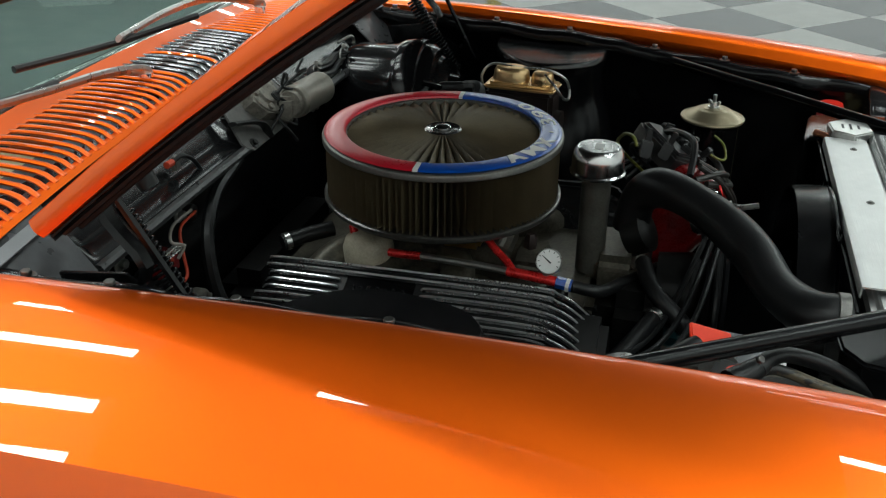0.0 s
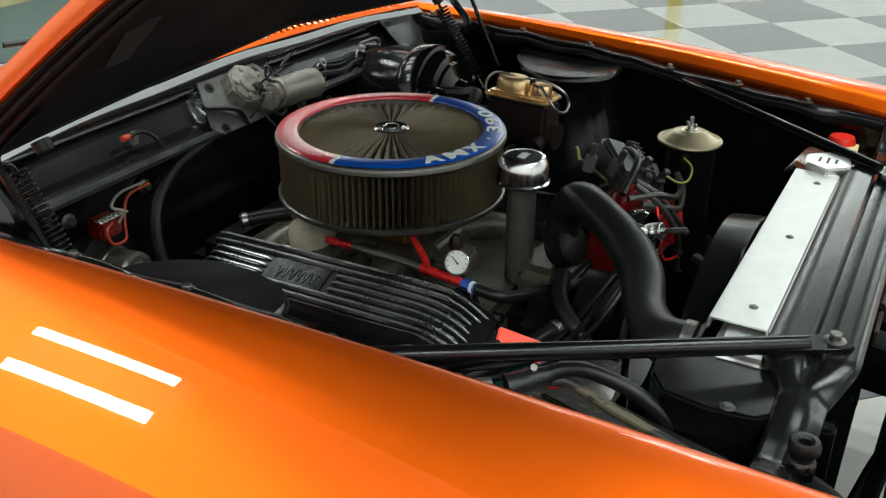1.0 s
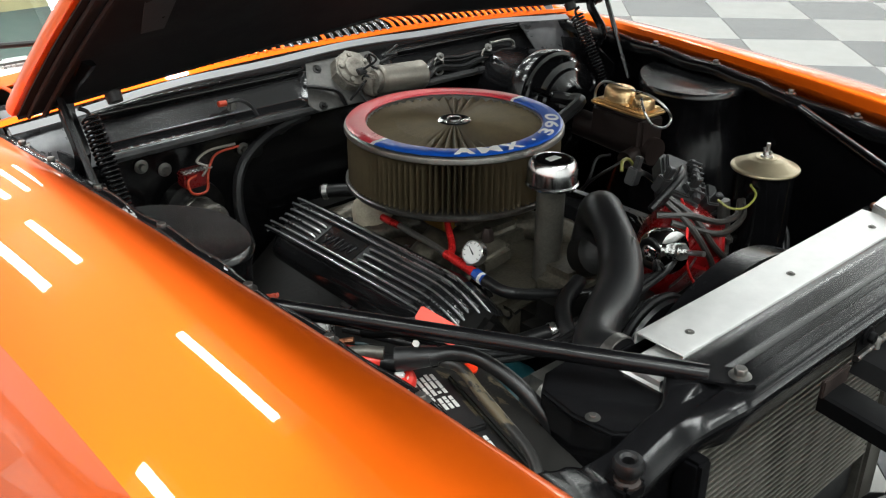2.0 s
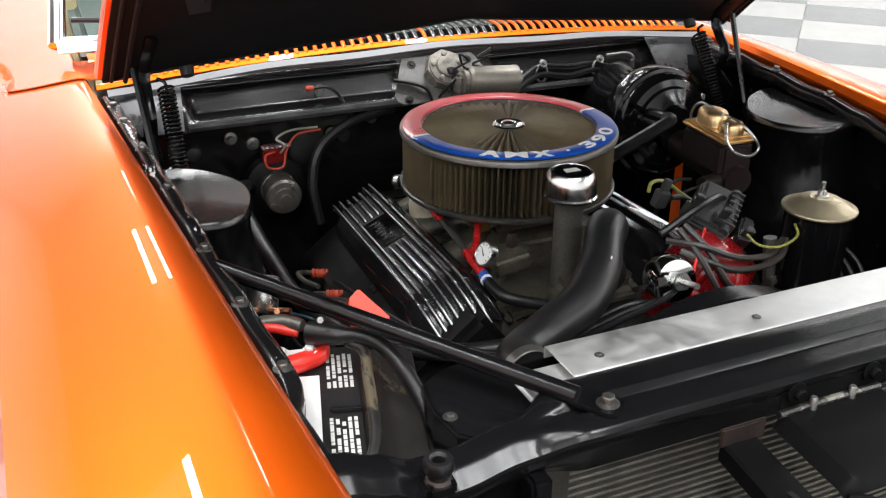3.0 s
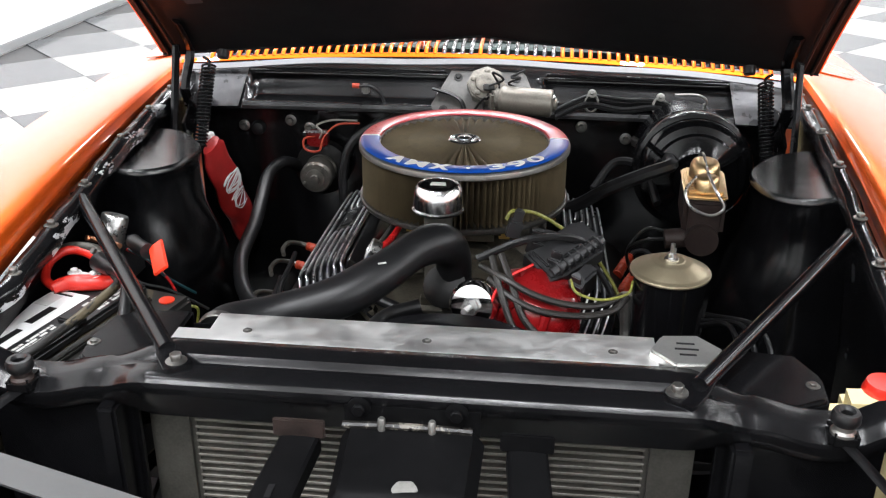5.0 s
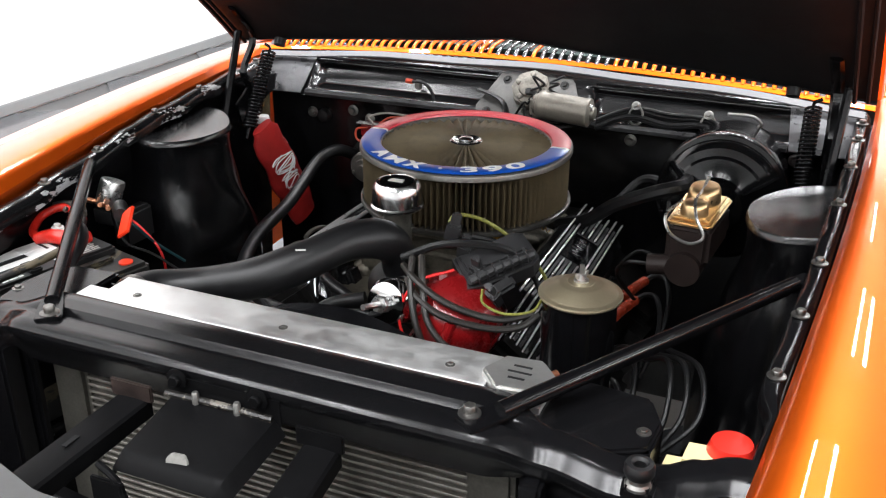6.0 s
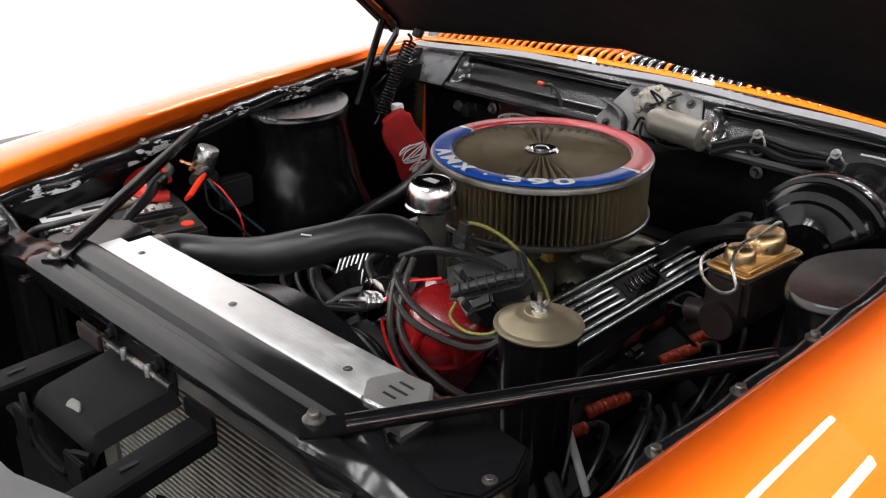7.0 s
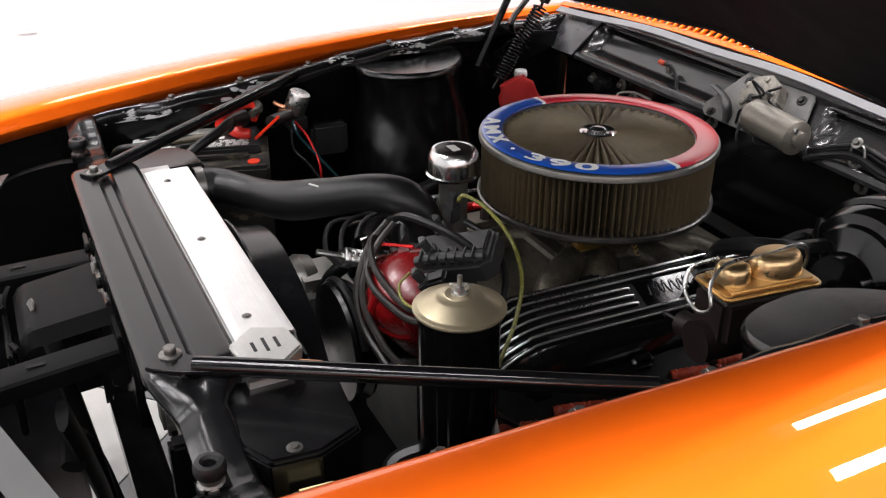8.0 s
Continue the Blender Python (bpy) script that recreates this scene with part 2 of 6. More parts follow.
def tube(bm, pts, r, seg=10, n=8, smooth=True, flat=1.0):
    """A round bar or hose along the points; r a number or one for each sample's share of the way."""
    line = spline(pts, n) if smooth else [Vector(v) for v in pts]
    up = Vector((0.13, 0.27, 0.95)).normalized()
    rings = []
    for i, c in enumerate(line):
        d = (line[min(i + 1, len(line) - 1)] - line[max(i - 1, 0)]).normalized()
        a = d.cross(up)
        if a.length < 1e-3:
            a = d.cross(Vector((1, 0, 0)))
        a.normalize()
        b = a.cross(d).normalized()
        up = b
        rr = r(i / (len(line) - 1)) if callable(r) else r
        rings.append([bm.verts.new(c + a * (rr * math.cos(2 * math.pi * k / seg)) + b * (rr * flat * math.sin(2 * math.pi * k / seg))) for k in range(seg)])
    for r0, r1 in zip(rings, rings[1:]):
        for k in range(seg):
            bm.faces.new((r0[k], r0[(k + 1) % seg], r1[(k + 1) % seg], r1[k]))
    bm.faces.new(rings[0][::-1])
    bm.faces.new(rings[-1])
    return bm


def lathe(bm, profile, m=None, seg=32, wob=None):
    """Turned shape: (radius, height) pairs round the local z axis, placed by m."""
    m = m or Matrix()
    rings = []
    for r, z in profile:
        if r < 1e-6:
            rings.append([bm.verts.new(m @ Vector((0, 0, z)))])
        else:
            rings.append([bm.verts.new(m @ Vector((r * math.cos(2 * math.pi * k / seg), r * math.sin(2 * math.pi * k / seg), z))) for k in range(seg)])
    for r0, r1 in zip(rings, rings[1:]):
        for k in range(seg):
            a, b = k, (k + 1) % seg
            if len(r0) == 1 and len(r1) == 1:
                continue
            if len(r0) == 1:
                bm.faces.new((r0[0], r1[a], r1[b]))
            elif len(r1) == 1:
                bm.faces.new((r0[a], r0[b], r1[0]))
            else:
                bm.faces.new((r0[a], r0[b], r1[b], r1[a]))
    return bm


def prism(bm, outline, z0, z1, m=None, bevel=0.0, seg=2):
    """A plate of the given outline between two heights, its rims rounded."""
    m = m or Matrix()
    lo = [bm.verts.new(m @ Vector((x, y, z0))) for x, y in outline]
    hi = [bm.verts.new(m @ Vector((x, y, z1))) for x, y in outline]
    n = len(outline)
    faces = [bm.faces.new(lo[::-1]), bm.faces.new(hi)]
    for k in range(n):
        faces.append(bm.faces.new((lo[k], lo[(k + 1) % n], hi[(k + 1) % n], hi[k])))
    if bevel:
        edges = {e for f in faces[:2] for e in f.edges}
        if n <= 6:
            edges = {e for f in faces for e in f.edges}
        bmesh.ops.bevel(bm, geom=list(edges), offset=bevel, segments=seg, affect="EDGES", clamp_overlap=True)
    return bm


def box(bm, c, s, rot=(0, 0, 0), bevel=0.003, seg=2):
    """A bevelled block: centre, size, turn in degrees."""
    m = pose(*c, *rot)
    hx, hy = s[0] / 2, s[1] / 2
    return prism(bm, [(-hx, -hy), (hx, -hy), (hx, hy), (-hx, hy)], -s[2] / 2, s[2] / 2, m, min(bevel, min(s) * 0.3), seg)


def sheet(bm, nu, nv, f, thick=0.0, down=None):
    """A curved panel f(u, v) with thickness to its back side."""
    top = [[Vector(f(i / nu, j / nv)) for j in range(nv + 1)] for i in range(nu + 1)]
    va = [[bm.verts.new(p) for p in row] for row in top]
    for i in range(nu):
        for j in range(nv):
            bm.faces.new((va[i][j], va[i + 1][j], va[i + 1][j + 1], va[i][j + 1]))
    if thick:
        vb = []
        for i in range(nu + 1):
            row = []
            for j in range(nv + 1):
                du = top[min(i + 1, nu)][j] - top[max(i - 1, 0)][j]
                dv = top[i][min(j + 1, nv)] - top[i][max(j - 1, 0)]
                nrm = du.cross(dv).normalized()
                row.append(bm.verts.new(top[i][j] - nrm * thick))
            vb.append(row)
        for i in range(nu):
            for j in range(nv):
                bm.faces.new((vb[i][j], vb[i][j + 1], vb[i + 1][j + 1], vb[i + 1][j]))
        rim = [(i, 0) for i in range(nu)] + [(nu, j) for j in range(nv)] + [(i, nv) for i in range(nu, 0, -1)] + [(0, j) for j in range(nv, 0, -1)]
        for (i, j), (k, l) in zip(rim, rim[1:] + rim[:1]):
            bm.faces.new((va[k][l], va[i][j], vb[i][j], vb[k][l]))
    return bm


def finish(name, bm, mat, angle=35, mats=None):
    bmesh.ops.recalc_face_normals(bm, faces=bm.faces)
    me = bpy.data.meshes.new(name)
    bm.to_mesh(me)
    bm.free()
    for m in mats or [mat]:
        me.materials.append(m)
    me.shade_smooth()
    me.set_sharp_from_angle(angle=radians(angle))
    return me


def thing(name, base, label, category, group="", kind=""):
    """An Empty at the thing's base, to hold its parts."""
    ob = new(name)
    ob.empty_display_size = 0.02
    ob.location = base
    return tagged(ob, label, category, group, kind)


def part(name, bm, mat, parent, label="", angle=35):
    """One mesh under a thing, or under a part of it."""
    ob = new(name, finish(name, bm, mat, angle))
    ob.parent = parent
    if parent.data is None:
        ob.matrix_parent_inverse = Matrix.Translation(-parent.location)
    return tagged(ob, label)


def solid(name, bm, mat, label, category, group="", kind="", angle=35):
    """A thing that is one single mesh."""
    return tagged(new(name, finish(name, bm, mat, angle)), label, category, group, kind)


def bolt(bm, c, r=0.006, h=0.005, axis=(0, 0, 1), washer=True):
    m = Matrix.Translation(c) @ Vector(axis).to_track_quat("Z", "Y").to_matrix().to_4x4()
    if washer:
        lathe(bm, [(0, 0), (r * 1.7, 0), (r * 1.7, h * 0.25), (r * 1.1, h * 0.4), (0, h * 0.4)], m, 16)
    prism(bm, [(r * math.cos(a * math.pi / 3), r * math.sin(a * math.pi / 3)) for a in range(6)], h * 0.3, h * 1.3, m, r * 0.12, 1)
    return bm


def B():
    return bmesh.new()


def lerp(a, b, t):
    return a + (b - a) * t


def smooth(t):
    t = min(1, max(0, t))
    return t * t * (3 - 2 * t)


# ---------------------------------------------------------------- the room
D = 0.4375          # half a tile's diagonal
TX, TY = 5.238, 0.361


def plain_box(name, c, s, mat, label, category):
    return solid(name, box(B(), c, s, bevel=0.004), mat, label, category, kind="structure")


plain_box("floor", (3.0, 2.5, -0.06), (17.0, 19.0, 0.10), GROUT, "dark joint bed under the showroom floor tiles", "floor")
plain_box("wall_west", (-3.55, 2.5, 2.35), (0.2, 19.0, 4.9), WALLWHITE, "plain white painted showroom wall", "wall")
plain_box("wall_east", (11.4, 2.5, 2.35), (0.2, 19.0, 4.9), WALLWHITE, "plain white painted far wall", "wall")
plain_box("wall_north", (3.93, 8.9, 2.35), (14.74, 0.2, 4.9), WALLWHITE, "plain white painted end wall", "wall")
plain_box("wall_south", (3.93, -6.9, 2.35), (14.74, 0.2, 4.9), WALLWHITE, "plain white painted wall behind the camera", "wall")
plain_box("ceiling", (3.93, 2.5, CEILING + 0.16), (15.2, 19.2, 0.1), CEILPAINT, "flat grey painted ceiling", "ceiling")
plain_box("baseboard", (-3.442, 2.5, 0.03), (0.016, 18.6, 0.06), SKIRT, "low grey skirting strip along the white wall", "baseboard")
bm = box(B(), (-3.447, -0.62, 0.42), (0.006, 0.075, 0.118), bevel=0.002)
outlet = thing("wall_socket", (-3.447, -0.62, 0.361), "small pale grey socket plate on the white wall", "socket")
part("plate", bm, WALLWHITE, outlet)
for dz in (-0.022, 0.022):
    part("receptacle", lathe(B(), [(0, 0.0), (0.014, 0.0), (0.014, 0.003), (0, 0.003)], pose(-3.444, -0.62, 0.42 + dz, 0, 90, 0), 20), WHITE, outlet)

for lx, ly, gap, power in LIGHTS:
    fix = thing("ceiling_light", (lx, ly, CEILING), "unseen white twin strip ceiling light, lit", "ceiling light", "ceiling lights")
    part("housing", box(B(), (lx, ly, CEILING + 0.02), (2 * gap + 0.24, 1.3, 0.16), bevel=0.01), WALLWHITE, fix)
    for dx in (-gap, gap):
        part("reflector", box(B(), (lx + dx, ly, CEILING - 0.07), (0.17, 1.26, 0.012), bevel=0.003), WHITE, fix)

# floor tiles, laid diagonally, pale and slate by turns
tile_mesh = {}
for key, mat in ((0, PALE_TILE), (1, DARK_TILE)):
    e = D - 0.0022
    tile_mesh[key] = finish("tile", prism(B(), [(-e, 0), (0, -e), (e, 0), (0, e)], -0.0102, 0.0, None, 0.0012, 1), mat)
floor_ob = bpy.data.objects["floor"]
rest = {0: B(), 1: B()}
for i in range(-23, 16):
    for j in range(-19, 28):
        if (i + j) % 2 == 0:
            continue
        x, y = TX + i * D, TY + j * D
        if not (-3.4 < x < 11.2 and -6.7 < y < 11.7):
            continue
        near = (x - 1.2) ** 2 + (y - 1.6) ** 2 < 5.7 ** 2
        if near:
            ob = new("tile", tile_mesh[i % 2])
            ob.location = (x, y, 0)
            ob.parent = floor_ob
        else:
            e = D - 0.0022
            prism(rest[i % 2], [(x - e, y), (x, y - e), (x + e, y), (x, y + e)], -0.0102, 0.0)
for key, mat in ((0, PALE_TILE), (1, DARK_TILE)):
    ob = new("far_tiles", finish("far_tiles", rest[key], mat))
    ob.parent = floor_ob
    tagged(ob, kind="stuff")


# ---------------------------------------------------------------- the car's body
def edge(y, side=1):
    """Half width and height of the fender's inner edge along the car."""
    if side < 0:
        return 0.5971 + 0.0794 * y - 0.0239 * y * y, 0.9534 + 0.0375 * y - 0.0545 * y * y
    return 0.6025 + 0.0691 * y - 0.0399 * y * y, 0.9559 + 0.0443 * y - 0.0401 * y * y


def crease(y):
    """Half width and height of the fender's outer crease."""
    return 0.7949 + 0.0362 * y + 0.0246 * y * y * (0.4 if y > 0 else 1), 0.9146 + 0.027 * y - 0.0525 * y * y


AXLES = (-0.06, 2.40)


def lower(y):
    z = 0.27
    for a in AXLES:
        if abs(y - a) < 0.37:
            z = max(z, 0.33 + math.sqrt(max(0, 0.37 ** 2 - (y - a) ** 2)))
    return z


def section(y, side):
    """Cross-section of the fender from its turned-down inner lip over the crown to the sill."""
    xi, zi = edge(min(y, 0.62), side)
    xc, zc = crease(min(y, 0.62))
    pts = [(xi - 0.004, zi - 0.022), (xi - 0.004, zi - 0.006), (xi - 0.001, zi - 0.001)]
    rise = 0.0151 - 0.0186 * max(-0.9, min(y, 0.62))
    for k in range(1, 25):
        u = (k / 24) ** 1.5
        pts.append((lerp(xi, xc, u), lerp(zi, zc, u) + rise * (1 - (2 * u ** 0.522 - 1) ** 2)))
    zb = min(lower(y), zc - 0.1)
    for k in range(1, 9):
        u = k / 8
        z = lerp(zc - 0.002, zb, u)
        q = (zc - z) / 0.6
        pts.append((xc + 0.004 + 0.11 * math.sin(min(1.0, q * 1.35) * math.pi * 0.5) - 0.06 * max(0, q - 0.7), z))
    return [(side * x, z) for x, z in pts]


def fender_mesh(side, y0, y1, n):
    def f(u, v):
        y = lerp(y0, y1, u)
        p = section(y, side)
        k = v * (len(p) - 1)
        a = min(int(k), len(p) - 2)
        x, z = lerp(p[a][0], p[a + 1][0], k - a), lerp(p[a][1], p[a + 1][1], k - a)
        return x, y, z
    m = len(section(0, 1)) - 1
    return sheet(B(), n, m, f)


car = thing("car", (0, 1.0, 0), "metallic orange two-door coupe with its hood open", "car")
for side, tag in ((-1, "passenger"), (1, "driver")):
    fender = part("fender", fender_mesh(side, -1.10, 0.545, 60), ORANGE, car, "glossy metallic orange front fender", angle=24)
    sol = fender.modifiers.new("thickness", "SOLIDIFY")
    sol.thickness, sol.offset = 0.0012, 0
    # the quarter behind the door gap
    quarter = part("door_and_quarter", fender_mesh(side, 0.551, 3.25, 90), ORANGE, car, angle=24)

# hood, hinged at its rear edge and standing open
HOOD = Matrix.Translation((0, 0.234, 1.021)) @ pose(0, 0, 0, -41.0, 0, 0)   # local -y runs up towards the hood's front


def hood_point(x, d, drop=0.0):
    """A point of the hood: x across, d from the rear edge, drop below the skin."""
    k = min(1, abs(x) / 0.604)
    bow = 0.0724 * (1 - (k * k + 0.0008) ** 0.235) * (1 - d / 1.2)
    curl = 0.164 * d * d if d < 0.5 else 0.041 + 0.164 * (d - 0.5)
    return HOOD @ Vector((x * (0.616 - 0.065 * d) / 0.604, -d - bow, 0.026 * (1 - k * k) - curl - drop))


bm = sheet(B(), 40, 12, lambda u, v: hood_point(lerp(-0.604, 0.604, u), lerp(0, 1.2, v), -0.002), 0.0015)
for s in (-1, 1):
    sheet(bm, 12, 4, lambda u, v: hood_point(s * (0.604 + 0.003 * math.sin(v * math.pi)), lerp(0, 1.2, u), lerp(-0.002, 0.016, v)), 0.001)
    sheet(bm, 12, 3, lambda u, v: hood_point(s * lerp(0.604, 0.592, v), lerp(0, 1.2, u), 0.016 + 0.003 * v), 0.001)
hood = part("hood", bm, ORANGE, car, "raised orange hood")
bm = sheet(B(), 40, 30, lambda u, v: hood_point(lerp(-0.599, 0.599, u), lerp(0.003, 1.19, v), 0.022 + 0.007 * smooth((abs(math.sin(u * math.pi * 3.0)) - 0.35) * 3) * smooth(min(v - 0.09, 0.95 - v) * 14)), 0.002)
sheet(bm, 40, 2, lambda u, v: hood_point(lerp(-0.599, 0.599, u), 0.002, lerp(0.0005, 0.026, v)), 0.001)
part("hood_liner", bm, HOODIN, hood, "dull black pressed inner panel of the hood")
# small grey sticker-like rectangle on the liner
bm = prism(B(), [(-0.028, -0.045), (0.016, -0.045), (0.020, 0.040), (-0.010, 0.045)], -0.0006, 0.0006, Matrix.Translation(hood_point(-0.485, 0.245, 0.0325)) @ HOOD.to_3x3().to_4x4())
part("hood_tag", bm, DARKGREY, hood, "small grey sticker inside the hood")
for s in (-1, 1):
    bm = B()
    tube(bm, [hood_point(s * 0.586, lerp(0.004, 1.19, k / 10), 0.026) for k in range(11)], 0.0035, 6, 2)
    tube(bm, [hood_point(s * 0.566, lerp(0.004, 1.19, k / 10), 0.031) for k in range(11)], 0.004, 6, 2)
    part("edge_rib", bm, HOODIN, hood)
    bm = lathe(B(), [(0, 0), (0.012, 0), (0.011, 0.014), (0, 0.016)], Matrix.Translation(hood_point(s * 0.475, 0.02, 0.034)) @ pose(0, 0, 0, 150, 0, 0), 14)
    part("rubber_stop", bm, RUBBER, hood)

# cowl: slotted panel, pale sealed flange, windscreen


def cowl_z(x):
    return 0.972 + 0.022 * (1 - (abs(x) / 0.62) ** 2)


def skin_z(x, y, side):
    """Height of the fender's crown at a half width."""
    p = [(abs(a), z) for a, z in section(y, side)[2:27]]
    if x <= p[0][0]:
        return p[0][1]
    for (x0, z0), (x1, z1) in zip(p, p[1:]):
        if x <= x1:
            return lerp(z0, z1, (x - x0) / (x1 - x0))
    return p[-1][1]


def cowl_y(x):
    return 0.03 * (abs(x) / 0.6) ** 2


bm = B()
sheet(bm, 40, 2, lambda u, v: (lerp(-0.615, 0.615, u), lerp(0.345, 0.359, v) - cowl_y(lerp(-0.6, 0.6, u)), cowl_z(lerp(-0.615, 0.615, u)) - 0.006 * (1 - v) + 0.003 * math.sin(v * math.pi)), 0.003)
sheet(bm, 40, 2, lambda u, v: (lerp(-0.615, 0.615, u), lerp(0.468, 0.505, v) - cowl_y(lerp(-0.6, 0.6, u)), cowl_z(lerp(-0.615, 0.615, u)) + 0.012 + 0.006 * v), 0.003)
for s in (-1, 1):
    sheet(bm, 16, 8, lambda u, v: (s * lerp(0.57, 0.757, u), lerp(0.398 + 0.075 * u ** 2.6, 0.546, v), skin_z(lerp(0.57, 0.757, u), lerp(0.398 + 0.075 * u ** 2.6, 0.546, v), s) + 0.0032), 0.0015)
cowl = part("cowl_panel", bm, ORANGE, car, "orange slotted cowl panel below the windscreen")
bm = sheet(B(), 20, 4, lambda u, v: (lerp(-0.61, 0.61, u), lerp(0.345, 0.49, v), cowl_z(lerp(-0.61, 0.61, u)) - 0.055))
part("cowl_plenum", bm, MATT, car)


def slat_mesh(mat):
    bm = B()
    tube(bm, [(0, 0.352, 0), (0, 0.375, 0.011), (0, 0.44, 0.014), (0, 0.475, 0.012)], 0.0043, 8, 3, flat=0.75)
    return finish("slat", bm, mat)


# the middle slats are black; a lighter metal stands in for their reflections
slats = {"orange": slat_mesh(ORANGE), "black": slat_mesh(SLATGLINT)}
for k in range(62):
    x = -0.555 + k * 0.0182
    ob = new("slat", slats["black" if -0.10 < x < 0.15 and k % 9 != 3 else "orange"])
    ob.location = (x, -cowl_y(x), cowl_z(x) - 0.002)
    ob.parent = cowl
bm = sheet(B(), 40, 3, lambda u, v: (lerp(-0.60, 0.60, u), 0.337 - 0.028 * (abs(lerp(-1, 1, u))) ** 2 - 0.012 * v, cowl_z(lerp(-0.60, 0.60, u)) - 0.009 - 0.008 * v - 0.002 * math.sin(u * 21)), 0.003)
part("cowl_flange", bm, COWLGREY, car, "pale grey sealed flange in front of the cowl")

# firewall: upper pressed panels and the lower bulkhead


def shelf_y(x, z):
    """The leaning upper firewall: how far back it stands at a height."""
    return 0.272 + 0.010 * (1 - (x / 0.6) ** 2) + (z - 0.895) * 0.98


def firewall(u, v):
    x = lerp(-0.60, 0.60, u)
    if v < 0.4:
        z = lerp(0.30, 0.882, v / 0.4)
        return x, 0.342 - 0.01 * (abs(x) / 0.6) ** 2, z
    w = (v - 0.4) / 0.6
    if w < 0.12:
        k = w / 0.12
        return x, lerp(0.335, shelf_y(x, 0.889), smooth(k)), 0.882 + 0.006 * k
    z = lerp(0.889, 0.985, (w - 0.12) / 0.88)
    y = shelf_y(x, z)
    for c, hw in ((-0.275, 0.20), (0.315, 0.19)):
        d = min(hw - abs(x - c) + 0.35 * (z - 0.925), (z - 0.900), 0.953 - z)
        y += 0.024 * smooth(d / 0.009)
    return x, y, z


bm = sheet(B(), 150, 110, firewall)
wallpart = part("firewall", bm, FIREBLACK, car, "satin black pressed steel firewall", angle=60)
for x in (-0.50, -0.40, -0.36, -0.21, -0.13, 0.29, 0.41, 0.50, 0.20):
    part("firewall_bolt", bolt(B(), (x, 0.335, 0.845 + 0.012 * math.sin(x * 40)), 0.007, 0.009, (0, -1, 0)), GREYMET, wallpart)
for x in (-0.47, -0.19):
    part("firewall_plug", lathe(B(), [(0, -0.002), (0.016, -0.002), (0.013, 0.014), (0, 0.018)], pose(x, 0.336, 0.83, 90, 0, 0), 16), MATT, wallpart)

for s in (-1, 1):
    bm = sheet(B(), 14, 14, lambda u, v: (s * lerp(0.488 - 0.012 * v, 0.598, u), shelf_y(0.54, lerp(0.893, 0.980, v)) - 0.004 - 0.010 * math.sin(u * 2.6) * (0.4 + 0.6 * v), lerp(0.893, 0.980, v)), 0.003)
    part("corner_panel", bm, CRUMPLED, wallpart, "rubbed grey corner panel beside the hinge", angle=60)
# the lower rim's highlight is put into its paler grey
for x0, x1 in ((-0.48, -0.075), (0.125, 0.485)):
    for z, r in ((0.8945, 0.0075), (0.9575, 0.0035)):
        part("pressed_rim", tube(B(), [(lerp(x0, x1, k / 8), shelf_y(lerp(x0, x1, k / 8), z) - 0.0005, z) for k in range(9)], r, 8, 2), DARKGREY if z < 0.9 else FIREBLACK, wallpart)

